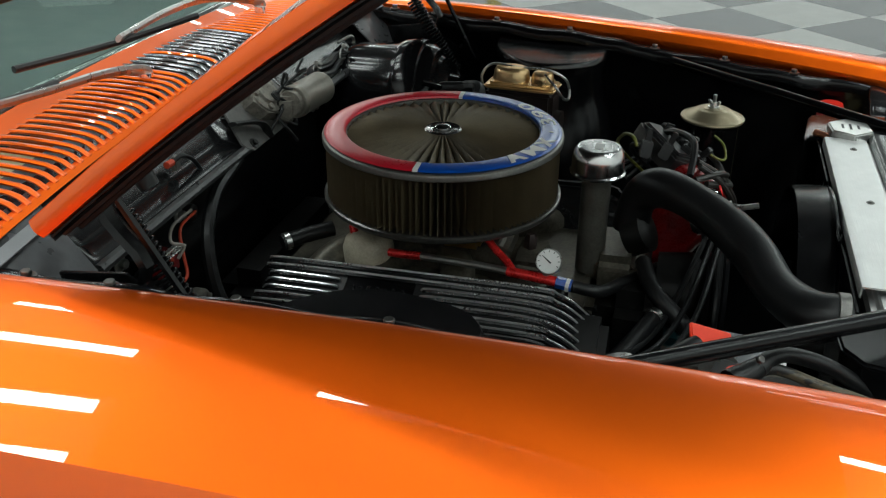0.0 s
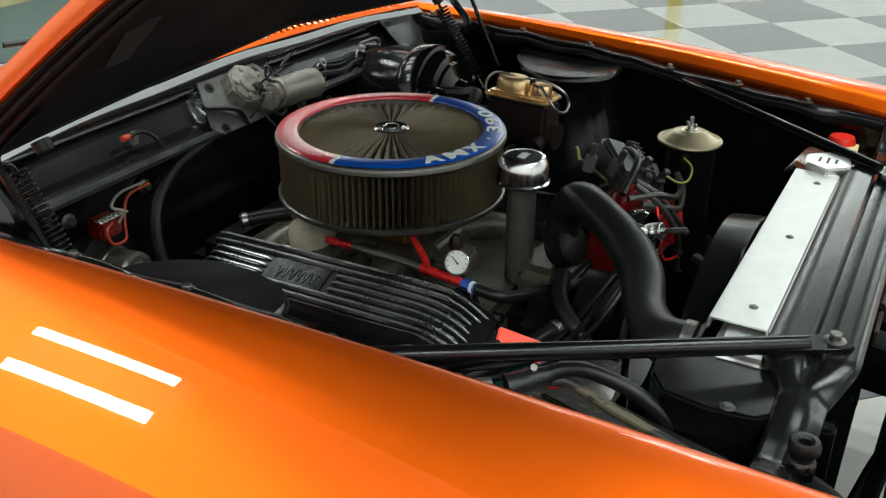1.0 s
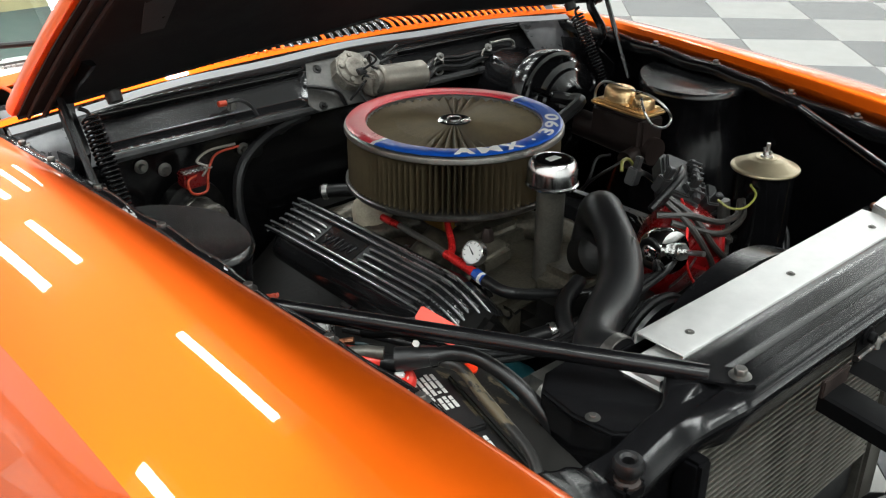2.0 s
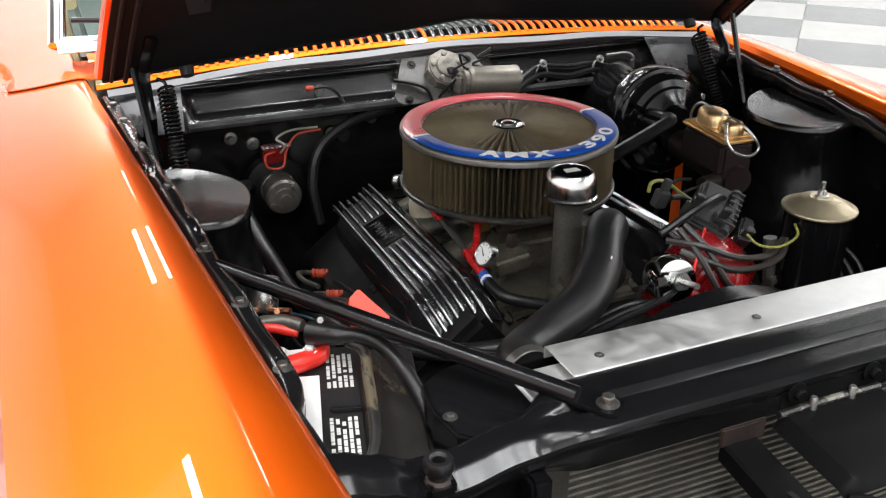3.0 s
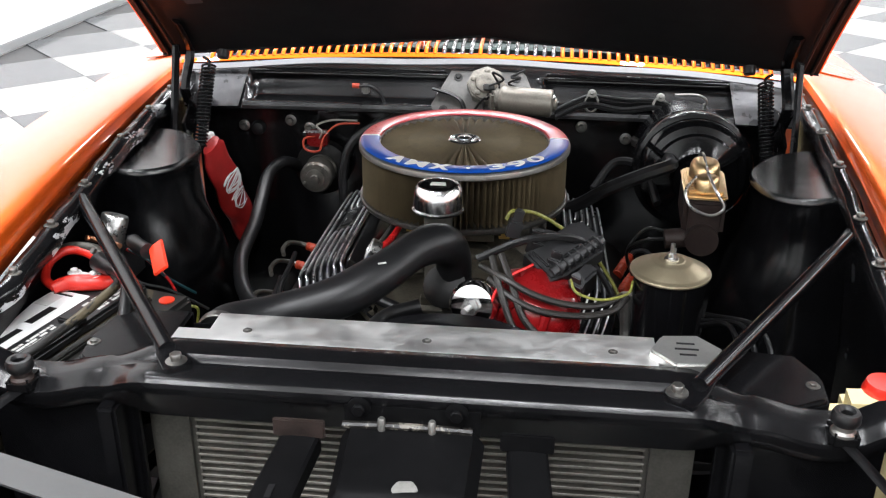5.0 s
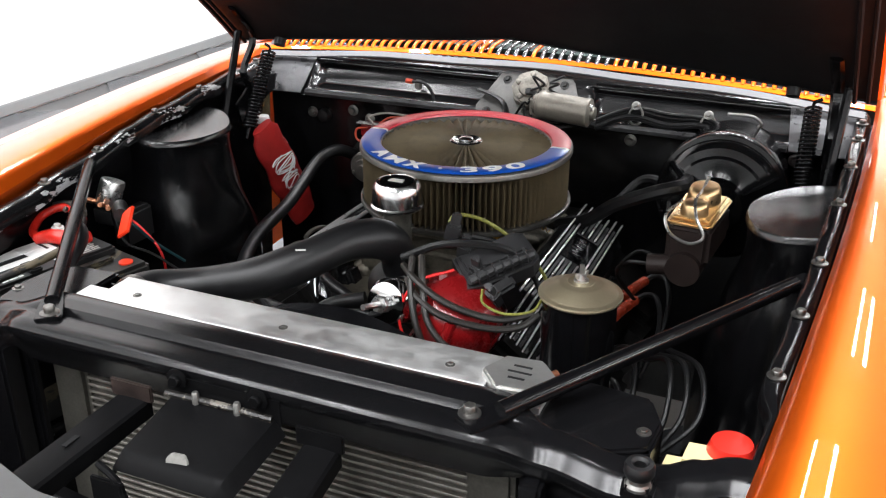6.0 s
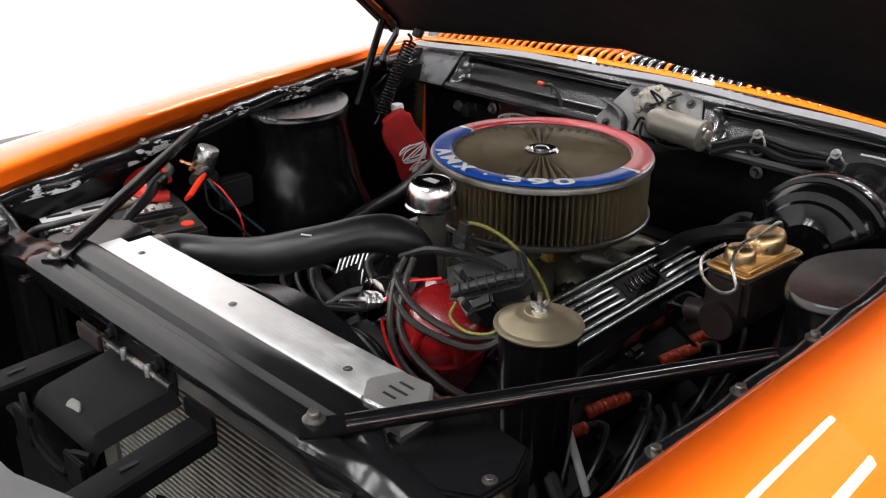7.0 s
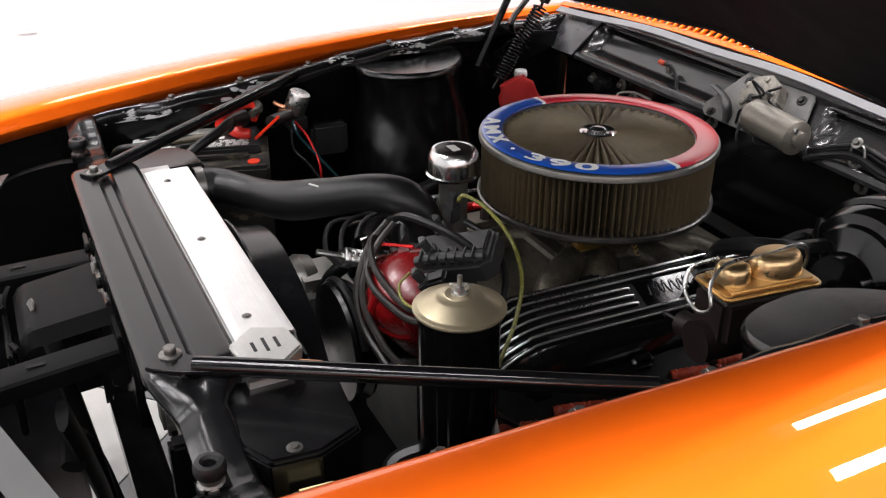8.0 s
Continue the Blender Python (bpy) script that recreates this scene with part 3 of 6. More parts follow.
# inner fenders with their shock towers
TOWER = [(0.572, -0.176), (0.515, -0.180), (0.478, -0.155), (0.458, -0.105), (0.455, -0.045), (0.478, 0.0), (0.520, 0.035), (0.575, 0.045)]
for s in (-1, 1):
    def apron(u, v):
        y = lerp(-0.72, 0.34, u)
        xi, zi = edge(y, s)
        x = xi - 0.012 + 0.04 * v
        return s * x, y, lerp(zi - 0.03, 0.30, v)
    inner = part("inner_fender", sheet(B(), 40, 12, apron, 0.002), BLACK, car, "black inner fender panel")
    bm = B()
    loops = []
    dense = [Vector((p[0], p[1])) for p in spline([(x, y, 0.0) for x, y in TOWER], 4)]
    mid = Vector((0.545, -0.07))
    for z, g in ((0.9135, 0.10), (0.9135, 0.5), (0.9135, 0.85), (0.9135, 0.945), (0.9135, 0.965), (0.9095, 0.99), (0.9045, 1.0), (0.899, 0.985), (0.88, 0.945), (0.86, 0.94), (0.835, 0.965), (0.81, 1.02), (0.78, 1.11), (0.75, 1.20), (0.71, 1.31), (0.66, 1.40), (0.52, 1.50), (0.36, 1.50)):
        ring = []
        for p in dense:
            q = mid + (p - mid) * (g + (0.035 * math.sin(z * 47 + p.y * 60) * smooth((0.88 - z) / 0.06) if z < 0.88 else 0))
            if p.x > 0.56:
                q.x = 0.585
            dip = -0.004 * math.sin((q.y + 0.18) * 14) if z > 0.9 else 0
            ring.append(bm.verts.new((s * q.x, q.y, z + dip + ((0.09 if s > 0 else 0.02) * (q.x - 0.52) if z > 0.89 else 0))))
        loops.append(ring)
    bm.faces.new(loops[0])
    for r0, r1 in zip(loops, loops[1:]):
        for a in range(len(r0) - 1):
            bm.faces.new((r0[a], r0[a + 1], r1[a + 1], r1[a]))
    cap_bm = B()
    rings = [[cap_bm.verts.new(v.co + Vector((0, 0, 0.0004))) for v in r] for r in loops[:7]]
    cap_bm.faces.new(rings[0])
    for r0, r1 in zip(rings, rings[1:]):
        for a in range(len(r0) - 1):
            cap_bm.faces.new((r0[a], r0[a + 1], r1[a + 1], r1[a]))
    tower = part("shock_tower", bm, BLACK, inner, "black shock tower", angle=40)
    part("tower_cap", cap_bm, CAPBLACK, tower, "flat glossy black cap", angle=40)
    bm = B()

    def rail(u, v):
        y = lerp(-0.69, 0.33, u)
        xi, zi = edge(y, s)
        lift = 0.010 * smooth((y + 0.24) / 0.05)
        w = [(-0.003, -0.030), (-0.009, -0.032), (-0.011, -0.016), (-0.017, -0.012), (-0.028, -0.014), (-0.033, -0.020), (-0.034, -0.034)]
        k = v * (len(w) - 1)
        a = min(int(k), len(w) - 2)
        dx, dz = lerp(w[a][0], w[a + 1][0], k - a), lerp(w[a][1], w[a + 1][1], k - a)
        wave = 0.003 * math.sin(y * 47) * v
        return s * (xi + dx * (1 - 0.55 * smooth((-0.535 - y) / 0.06))), y, zi + dz - 0.006 + lift * 0.8 + wave
    sheet(bm, 90, 10, rail, 0.002)
    rail_ob = part("fender_rail", bm, WORN if s < 0 else DUSTYBLACK, inner, "black fender rail with chipped paint" if s < 0 else "glossy black fender rail", angle=50)
    for y in (-0.526, -0.40, -0.268, -0.10, 0.05, 0.18, 0.27):
        xi, zi = edge(y, s)
        part("rail_bolt", bolt(B(), (s * (xi - 0.021), y, zi - 0.019 + 0.008 * smooth((y + 0.24) / 0.05)), 0.0058, 0.006), BOLTMET, inner)

for s in (-1, 1):
    bm = sheet(B(), 16, 8, lambda u, v: (s * (edge(lerp(-1.09, -0.60, u), s)[0] + 0.012 + 0.02 * v), lerp(-1.09, -0.60, u), lerp(edge(lerp(-1.09, -0.60, u), s)[1] - 0.012, 0.34, v)), 0.002)
    part("nose_liner", bm, NOSEBLACK, car, "black splash panel inside the nose")

# radiator support


BAR_MIDDLE = [(-0.628, -0.030), (-0.630, -0.004), (-0.636, 0.0), (-0.668, 0.0), (-0.674, -0.007), (-0.686, -0.007), (-0.692, 0.0), (-0.716, 0.0005), (-0.721, -0.004), (-0.721, -0.010), (-0.712, -0.030), (-0.700, -0.056)]
BAR_END = [(-0.655, -0.030), (-0.657, -0.004), (-0.661, 0.0), (-0.668, 0.0), (-0.673, 0.0), (-0.680, -0.001), (-0.685, -0.002), (-0.696, -0.010), (-0.701, -0.013), (-0.701, -0.017), (-0.696, -0.034), (-0.686, -0.042)]
BAR_TOP = [(0.0, 0.885), (0.285, 0.885), (0.345, 0.872), (0.415, 0.859), (0.446, 0.860), (0.482, 0.876), (0.515, 0.888), (0.60, 0.896)]


def bar_top(x):
    """Height of the bar's upper face: it dips under the hood stops and rises to the fenders."""
    a = abs(x)
    for (x0, z0), (x1, z1) in zip(BAR_TOP, BAR_TOP[1:]):
        if a <= x1:
            return lerp(z0, z1, smooth((a - x0) / (x1 - x0)))
    return BAR_TOP[-1][1]


def support(u, v):
    x = lerp(-0.545, 0.545, u)
    k = v * (len(BAR_END) - 1)
    a = min(int(k), len(BAR_END) - 2)
    f = smooth((abs(x) - 0.28) / 0.06)
    p = Vector(BAR_MIDDLE[a]).lerp(Vector(BAR_MIDDLE[a + 1]), k - a)
    q = Vector(BAR_END[a]).lerp(Vector(BAR_END[a + 1]), k - a)
    p = p.lerp(q, f)
    return x, p.x, bar_top(x) + p.y


bm = sheet(B(), 110, 22, support, 0.002)
bar = part("radiator_support", bm, DUSTYBLACK, car, "black radiator support bar across the nose", angle=40)
for s in (-1, 1):
    part("side_baffle", box(B(), (s * 0.40, -0.675, 0.60), (0.17, 0.014, 0.48), bevel=0.004), BLACK, bar)
    part("core_post", box(B(), (s * 0.335, -0.70, 0.66), (0.022, 0.03, 0.36), bevel=0.004), BLACK, bar)
part("lower_bar", box(B(), (0, -0.69, 0.36), (0.9, 0.06, 0.06), bevel=0.008), BLACK, bar)
for s in (-1, 1):
    bm = B()
    tube(bm, [(s * 0.436, -0.700, 0.848), (s * 0.452, -0.735, 0.842), (s * 0.49, -0.80, 0.815), (s * 0.53, -0.88, 0.76)], 0.009, 8, 5, flat=0.3)
    part("nose_brace", bm, NOSEBLACK, bar)
    bm = B()
    tube(bm, [(s * 0.20, -0.80, 0.74), (s * 0.08, -0.79, 0.70), (-s * 0.02, -0.77, 0.58), (-s * 0.10, -0.75, 0.42)], 0.013, 8, 6, flat=0.5)
    part("lower_brace", bm, NOSEBLACK, bar)
    bm = prism(B(), [(s * 0.419, -0.708), (s * 0.448, -0.708), (s * 0.450, -0.676), (s * 0.417, -0.676)][::s], 0.846, 0.862, None, 0.004)
    part("stop_bracket", bm, NOSEBLACK, bar)

part("nose_pan", box(B(), (0, -0.96, 0.50), (1.04, 0.35, 0.02), bevel=0.006), BLACK, bar, "black pan under the nose")
bm = tube(B(), [(0.17, -0.80, 0.79), (0.16, -0.785, 0.72), (0.10, -0.77, 0.60), (0.0, -0.765, 0.50)], 0.03, 8, 6, flat=0.25)
part("curved_brace", bm, NOSEBLACK, bar)

# grille behind the nose


def grille_edge(x):
    return -0.931 + 0.305 * max(abs(x), 0.08)


bm = sheet(B(), 60, 2, lambda u, v: (lerp(-0.42, 0.42, u), grille_edge(lerp(-0.42, 0.42, u)) - 0.034 * v, 0.846 - 0.004 * v), 0.003)
grille = part("grille", bm, GRILLEGREY, car, "grey ribbed grille insert")
for k in range(14):
    bm = B()
    pts = []
    z, dy = 0.834 - 0.0145 * k, -0.052 - 0.006 * k
    for a in range(13):
        x = lerp(-0.42, 0.42, a / 12)
        pts.append((x, grille_edge(x) + dy, z))
    tube(bm, pts, 0.0045, 6, 2, flat=0.6)
    part("rib", bm, GRILLEGREY, grille)

# wheels
for s in (-1, 1):
    for a in AXLES:
        bm = lathe(B(), [(0.20, -0.095), (0.30, -0.10), (0.325, -0.08), (0.33, 0), (0.325, 0.08), (0.30, 0.10), (0.20, 0.095)], pose(s * 0.735, a, 0.33, 0, 90, 0), 40)
        wheel = part("wheel", bm, TYRE, car)
        bm = lathe(B(), [(0, 0.02), (0.05, 0.05), (0.06, 0.04), (0.15, 0.02), (0.19, 0.07), (0.205, 0.08), (0.205, -0.09), (0.0, -0.09)], pose(s * 0.735, a, 0.33, 0, 90 * s, 0), 32)
        part("rim", bm, CHROME, wheel)

# cabin


def shell(bm, ring_list):
    sheet(bm, len(ring_list) - 1, 24, lambda u, v: ring_point(ring_list, u, v))


def ring_point(rl, u, v):
    k = u * (len(rl) - 1)
    a = min(int(k), len(rl) - 2)
    y, w, z0, z1 = [lerp(p, q, k - a) for p, q in zip(rl[a], rl[a + 1])]
    ang = math.pi * v
    x = -w * math.copysign(abs(math.cos(ang)) ** 0.55, math.cos(ang))
    return x, y, z0 + (z1 - z0) * abs(math.sin(ang)) ** 0.5


bm = B()
shell(bm, [(1.18, 0.56, 1.30, 1.315), (1.35, 0.57, 1.29, 1.33), (1.75, 0.57, 1.25, 1.33), (2.2, 0.57, 1.12, 1.27), (2.7, 0.62, 0.94, 1.06), (3.2, 0.66, 0.86, 0.93), (3.3, 0.66, 0.55, 0.70)])
part("roof", bm, ORANGE, car, "orange roof running down to the tail")


def screen(u, v):
    x = lerp(-0.66, 0.66, u)
    w = 1 - 0.13 * v
    return x * w, lerp(0.515, 1.18, v) + 0.042 * (x / 0.66) ** 2, lerp(1.005, 1.315, v) - 0.015 * (x / 0.66) ** 2


part("windscreen", sheet(B(), 20, 10, screen, 0.005), GLASS, car, "tinted windscreen glass").visible_shadow = False
bm = B()
tube(bm, [screen(k / 12, 0.0) for k in range(13)], 0.011, 8, 2, flat=0.5)
for s in (0, 1):
    tube(bm, [screen(s, k / 6) for k in range(7)], 0.016, 8, 2, flat=0.6)
part("screen_trim", bm, CHROME, car, "bright windscreen trim")
bm = sheet(B(), 20, 3, lambda u, v: (lerp(-0.66, 0.66, u), lerp(0.50, 0.535, v) + 0.04 * (lerp(-1, 1, u)) ** 2 * v, 0.990 + 0.012 * v), 0.002)
part("screen_sill", bm, STEEL, car)
bm = box(B(), (0, 0.74, 0.96), (1.24, 0.34, 0.07), (6, 0, 0), 0.03, 3)
part("dashboard", bm, DASH, car, "dark green-grey dashboard")
for x in (-0.36, 0.36):
    bm = box(B(), (x, 1.42, 0.72), (0.5, 0.16, 0.62), (-14, 0, 0), 0.06, 4)
    box(bm, (x, 1.52, 1.08), (0.27, 0.09, 0.17), (-10, 0, 0), 0.04, 4)
    box(bm, (x, 1.2, 0.45), (0.5, 0.5, 0.16), (4, 0, 0), 0.05, 4)
    part("seat", bm, TAN, car, "tan vinyl bucket seat")
bm = box(B(), (0, 1.85, 0.30), (1.44, 2.7, 0.05), bevel=0.02)
part("floor_pan", bm, BLACK, car)
# unseen slab added below the engine bay to block light off the floor
bm = box(B(), (0, -0.18, 0.30), (1.0, 0.62, 0.05), bevel=0.02)
part("bay_light_blocker", bm, BLACK, car)
for s in (-1, 1):
    bm = B()
    tube(bm, [(s * 0.80, 0.98, 0.945), (s * 0.82, 0.98, 0.975)], 0.009, 8, 2)
    lathe(bm, [(0, -0.035), (0.03, -0.03), (0.048, -0.012), (0.05, 0.0), (0.044, 0.004), (0, 0.002)], pose(s * 0.83, 0.98, 0.995, -90, 0, 0) @ Matrix.Scale(0.7, 4), 24)
    part("door_mirror", bm, CHROME, car, "small round chrome door mirror")


# ---------------------------------------------------------------- air cleaner
AX, AY, AZ = -0.0095, 0.0, 0.930
cleaner = thing("air_cleaner", (AX, AY, 0.822), "round open-element air cleaner with a red and blue ring on top", "air cleaner")
M = pose(AX, AY, 0)
bm = B()
n = 112
lo, hi = [], []
for k in range(2 * n):
    r = 0.1735 if k % 2 == 0 else 0.1380
    a = math.pi * k / n + 0.004 * math.sin(k * 1.7)
    lo.append(bm.verts.new((AX + r * math.cos(a), AY + r * math.sin(a), 0.833)))
    hi.append(bm.verts.new((AX + r * math.cos(a), AY + r * math.sin(a), 0.918)))
for k in range(2 * n):
    bm.faces.new((lo[k], lo[(k + 1) % (2 * n)], hi[(k + 1) % (2 * n)], hi[k]))
part("side_element", bm, PLEAT, cleaner, "pleated oiled gauze filter", angle=5)
bm = lathe(B(), [(0.06, 0.822), (0.165, 0.824), (0.1755, 0.826), (0.1785, 0.830), (0.1785, 0.8345), (0.176, 0.836), (0.168, 0.835), (0.06, 0.833)], M, 96)
part("base_plate", bm, BOLTMET, cleaner, "thin bright base plate rim")


def ring_half(a0, a1):
    def f(u, v):
        a = lerp(a0, a1, u)
        prof = [(0.1425, 0.9285), (0.1435, 0.9315), (0.147, 0.9325), (0.170, 0.9322), (0.1745, 0.9300)]
        k = v * 4
        i = min(int(k), 3)
        r, z = lerp(prof[i][0], prof[i + 1][0], k - i), lerp(prof[i][1], prof[i + 1][1], k - i)
        return AX + r * math.cos(a), AY + r * math.sin(a), z
    return sheet(B(), 60, 8, f)


bm = lathe(B(), [(0.1415, 0.917), (0.1415, 0.9265), (0.1425, 0.9272), (0.1746, 0.9280), (0.1772, 0.9262), (0.178, 0.9235), (0.178, 0.9185), (0.1760, 0.917), (0.174, 0.918)], M, 120)
top = part("top_ring", bm, GREYMET, cleaner, "dull grey steel lid ring")
ST = radians(4)
part("red_half", ring_half(ST + 0.022, math.pi + ST - 0.045), RINGRED, top, "glossy red half of the ring")
part("blue_half", ring_half(math.pi + ST + 0.0, 2 * math.pi + ST - 0.022), RINGBLUE, top, "glossy blue half of the ring")
for a0, a1 in ((ST - 0.022, ST + 0.022), (math.pi + ST - 0.045, math.pi + ST)):
    part("white_stripe", ring_half(a0, a1), WHITE, top)
bm = B()
n = 52
inner, outer = [], []
for k in range(2 * n):
    a = math.pi * k / n
    z = 0.0045 if k % 2 == 0 else -0.0045
    inner.append(bm.verts.new((AX + 0.026 * math.cos(a), AY + 0.026 * math.sin(a), 0.927 + z * 0.35)))
    outer.append((bm.verts.new((AX + 0.095 * math.cos(a), AY + 0.095 * math.sin(a), 0.9235 + z)), bm.verts.new((AX + 0.142 * math.cos(a), AY + 0.142 * math.sin(a), 0.9215 + z * 0.8))))
for k in range(2 * n):
    j = (k + 1) % (2 * n)
    bm.faces.new((inner[k], outer[k][0], outer[j][0], inner[j]))
    bm.faces.new((outer[k][0], outer[k][1], outer[j][1], outer[j][0]))
part("top_element", bm, MESHTOP, cleaner, "radially pleated gauze top filter", angle=5)
bm = lathe(B(), [(0.0275, 0.924), (0.0275, 0.9285), (0.025, 0.9305), (0.019, 0.929), (0.016, 0.9265), (0.0125, 0.927), (0.0118, 0.932), (0.008, 0.9345), (0, 0.9345)], M, 40)
part("centre_cap", bm, SATIN, cleaner, "chrome centre cap")

# white characters round the blue half; each one sits on the ring, foot towards the rim


def ring_place(angle, r=0.159):
    a = radians(angle)
    return Matrix.Translation((AX + r * math.cos(a), AY + r * math.sin(a), 0.9327)) @ pose(0, 0, 0, 2, 0, angle + 90)


def glyph(ch, angle, size=0.030, wide=2.2):
    cu = bpy.data.curves.new("character", "FONT")
    cu.body, cu.size, cu.align_x, cu.align_y, cu.extrude, cu.offset = ch, size, "CENTER", "CENTER", 0.0003, 0.0006
    tmp = new("character", cu)
    me = bpy.data.meshes.new_from_object(tmp.evaluated_get(bpy.context.evaluated_depsgraph_get()))
    bpy.data.objects.remove(tmp)
    bm = B()
    bm.from_mesh(me)
    bpy.data.meshes.remove(me)
    bmesh.ops.transform(bm, matrix=ring_place(angle) @ Matrix.Diagonal((wide, 1, 1, 1)), verts=bm.verts)
    part("character", bm, WHITE, top, "white figure on the ring")


for ch, ang in (("3", 293.0), ("9", 306.3), ("0", 320.0)):
    glyph(ch, ang)
part("dot", lathe(B(), [(0, 0), (0.0032, 0), (0.0032, 0.0005), (0, 0.0005)], ring_place(277), 12), WHITE, top)
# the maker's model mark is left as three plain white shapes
for ang, outline in ((233, [(-0.012, -0.008), (-0.006, -0.008), (-0.003, -0.003), (0.003, -0.003), (0.006, -0.008), (0.012, -0.008), (0.003, 0.009), (-0.003, 0.009)]),
                     (247, [(-0.013, -0.008), (-0.008, -0.008), (0, -0.001), (0.008, -0.008), (0.013, -0.008), (0.013, 0.009), (0.007, 0.009), (0, 0.004), (-0.007, 0.009), (-0.013, 0.009)]),
                     (261, [(-0.012, -0.008), (-0.005, -0.008), (0, -0.002), (0.005, -0.008), (0.012, -0.008), (0.004, 0.001), (0.012, 0.009), (0.005, 0.009), (0, 0.004), (-0.005, 0.009), (-0.012, 0.009), (-0.004, 0.001)])):
    part("mark", prism(B(), [(1.3 * x, 1.35 * y) for x, y in outline], 0, 0.0005, ring_place(ang)), WHITE, top)

# ---------------------------------------------------------------- engine
CREAMCAST = material("yellowed_cream_casting", (0.42, 0.38, 0.29), 0.45, var=0.35, scale=24, bump=0.15)
engine = thing("engine", (0, 0, 0.30), "V8 engine with finned dark valve covers and grimy intake", "engine")
bm = B()
box(bm, (0, 0.0, 0.52), (0.36, 0.50, 0.34), bevel=0.02)
for s in (-1, 1):
    cx, cy = (0.177, -0.07) if s > 0 else (-0.20, -0.03)
    box(bm, (cx, cy, 0.64), (0.17, 0.50, 0.16), (0, s * 38, 0), 0.012)
    for y in (-0.20, -0.09, 0.03, 0.15):
        box(bm, (cx + s * 0.095, y + cy + 0.03, 0.59), (0.07, 0.07, 0.08), (0, s * 30, 0), 0.015)
box(bm, (0, 0.27, 0.55), (0.34, 0.10, 0.34), bevel=0.04)
part("block", bm, GREASE, engine)
bm = prism(B(), [(-0.15, -0.25), (0.15, -0.25), (0.155, 0.22), (-0.155, 0.22)], 0.66, 0.735, None, 0.012)
manifold = part("intake_manifold", bm, DIRTYALU, engine, "stained alloy intake manifold")
part("plenum", box(B(), (0, 0, 0.745), (0.17, 0.22, 0.05), bevel=0.014, seg=3), DIRTYALU, manifold)
for s in (-1, 1):
    for y, z in ((-0.17, 0.735), (-0.06, 0.75), (0.07, 0.75), (0.17, 0.735)):
        part("runner", tube(B(), [(s * 0.05, y * 0.4, 0.752), (s * 0.10, y * 0.8, 0.745), (s * 0.155, y, z - 0.025)], 0.026, 12, 6), DIRTYALU, manifold)
part("thermostat_neck", box(B(), (0.0, -0.27, 0.745), (0.13, 0.08, 0.06), bevel=0.018, seg=3), DIRTYALU, manifold)
part("filler_boss", lathe(B(), [(0, 0.750), (0.036, 0.750), (0.038, 0.772), (0.034, 0.786), (0.022, 0.796), (0, 0.798)], pose(-0.112, 0.085, 0), 24), CREAMCAST, manifold, "yellowed cream cap beside the carburettor")
part("front_boss", box(B(), (-0.085, -0.155, 0.768), (0.075, 0.06, 0.035), (0, -8, 0), 0.010, 3), DIRTYALU, manifold, "stained cast boss beside the gauge")
part("coolant_sender", lathe(B(), [(0, 0.782), (0.010, 0.782), (0.010, 0.80), (0.006, 0.808), (0, 0.808)], pose(-0.075, -0.150, 0), 6), BROWNCAST, manifold)
carb = part("carburettor", box(B(), (AX, 0.0, 0.80), (0.14, 0.19, 0.045), bevel=0.012), DIRTYALU, engine, "gold-grey carburettor below the air cleaner")
bm = B()
lathe(bm, [(0.0, 0.77), (0.062, 0.77), (0.066, 0.80), (0.066, 0.823), (0.0, 0.823)], M, 32)
for s in (-1, 1):
    box(bm, (AX + s * 0.075, -0.05, 0.80), (0.03, 0.06, 0.04), bevel=0.006)
    lathe(bm, [(0, 0), (0.014, 0), (0.014, 0.03), (0, 0.03)], pose(AX + s * 0.06, 0.10, 0.80, 90, 0, 0), 16)
part("throttle_body", bm, BRASSW, carb, "yellow-brass plated throttle body")
bm = B()
pts = []
for k in range(57):
    a = k * 0.9
    p = Vector((0.085, -0.005, 0.815)).lerp(Vector((0.15, -0.03, 0.802)), k / 56)
    pts.append(p + Vector((0, 0.0035 * math.cos(a), 0.0035 * math.sin(a))))
tube(bm, pts, 0.0009, 5, 1)
part("return_spring", bm, BRASSW, carb, "brass coil spring")


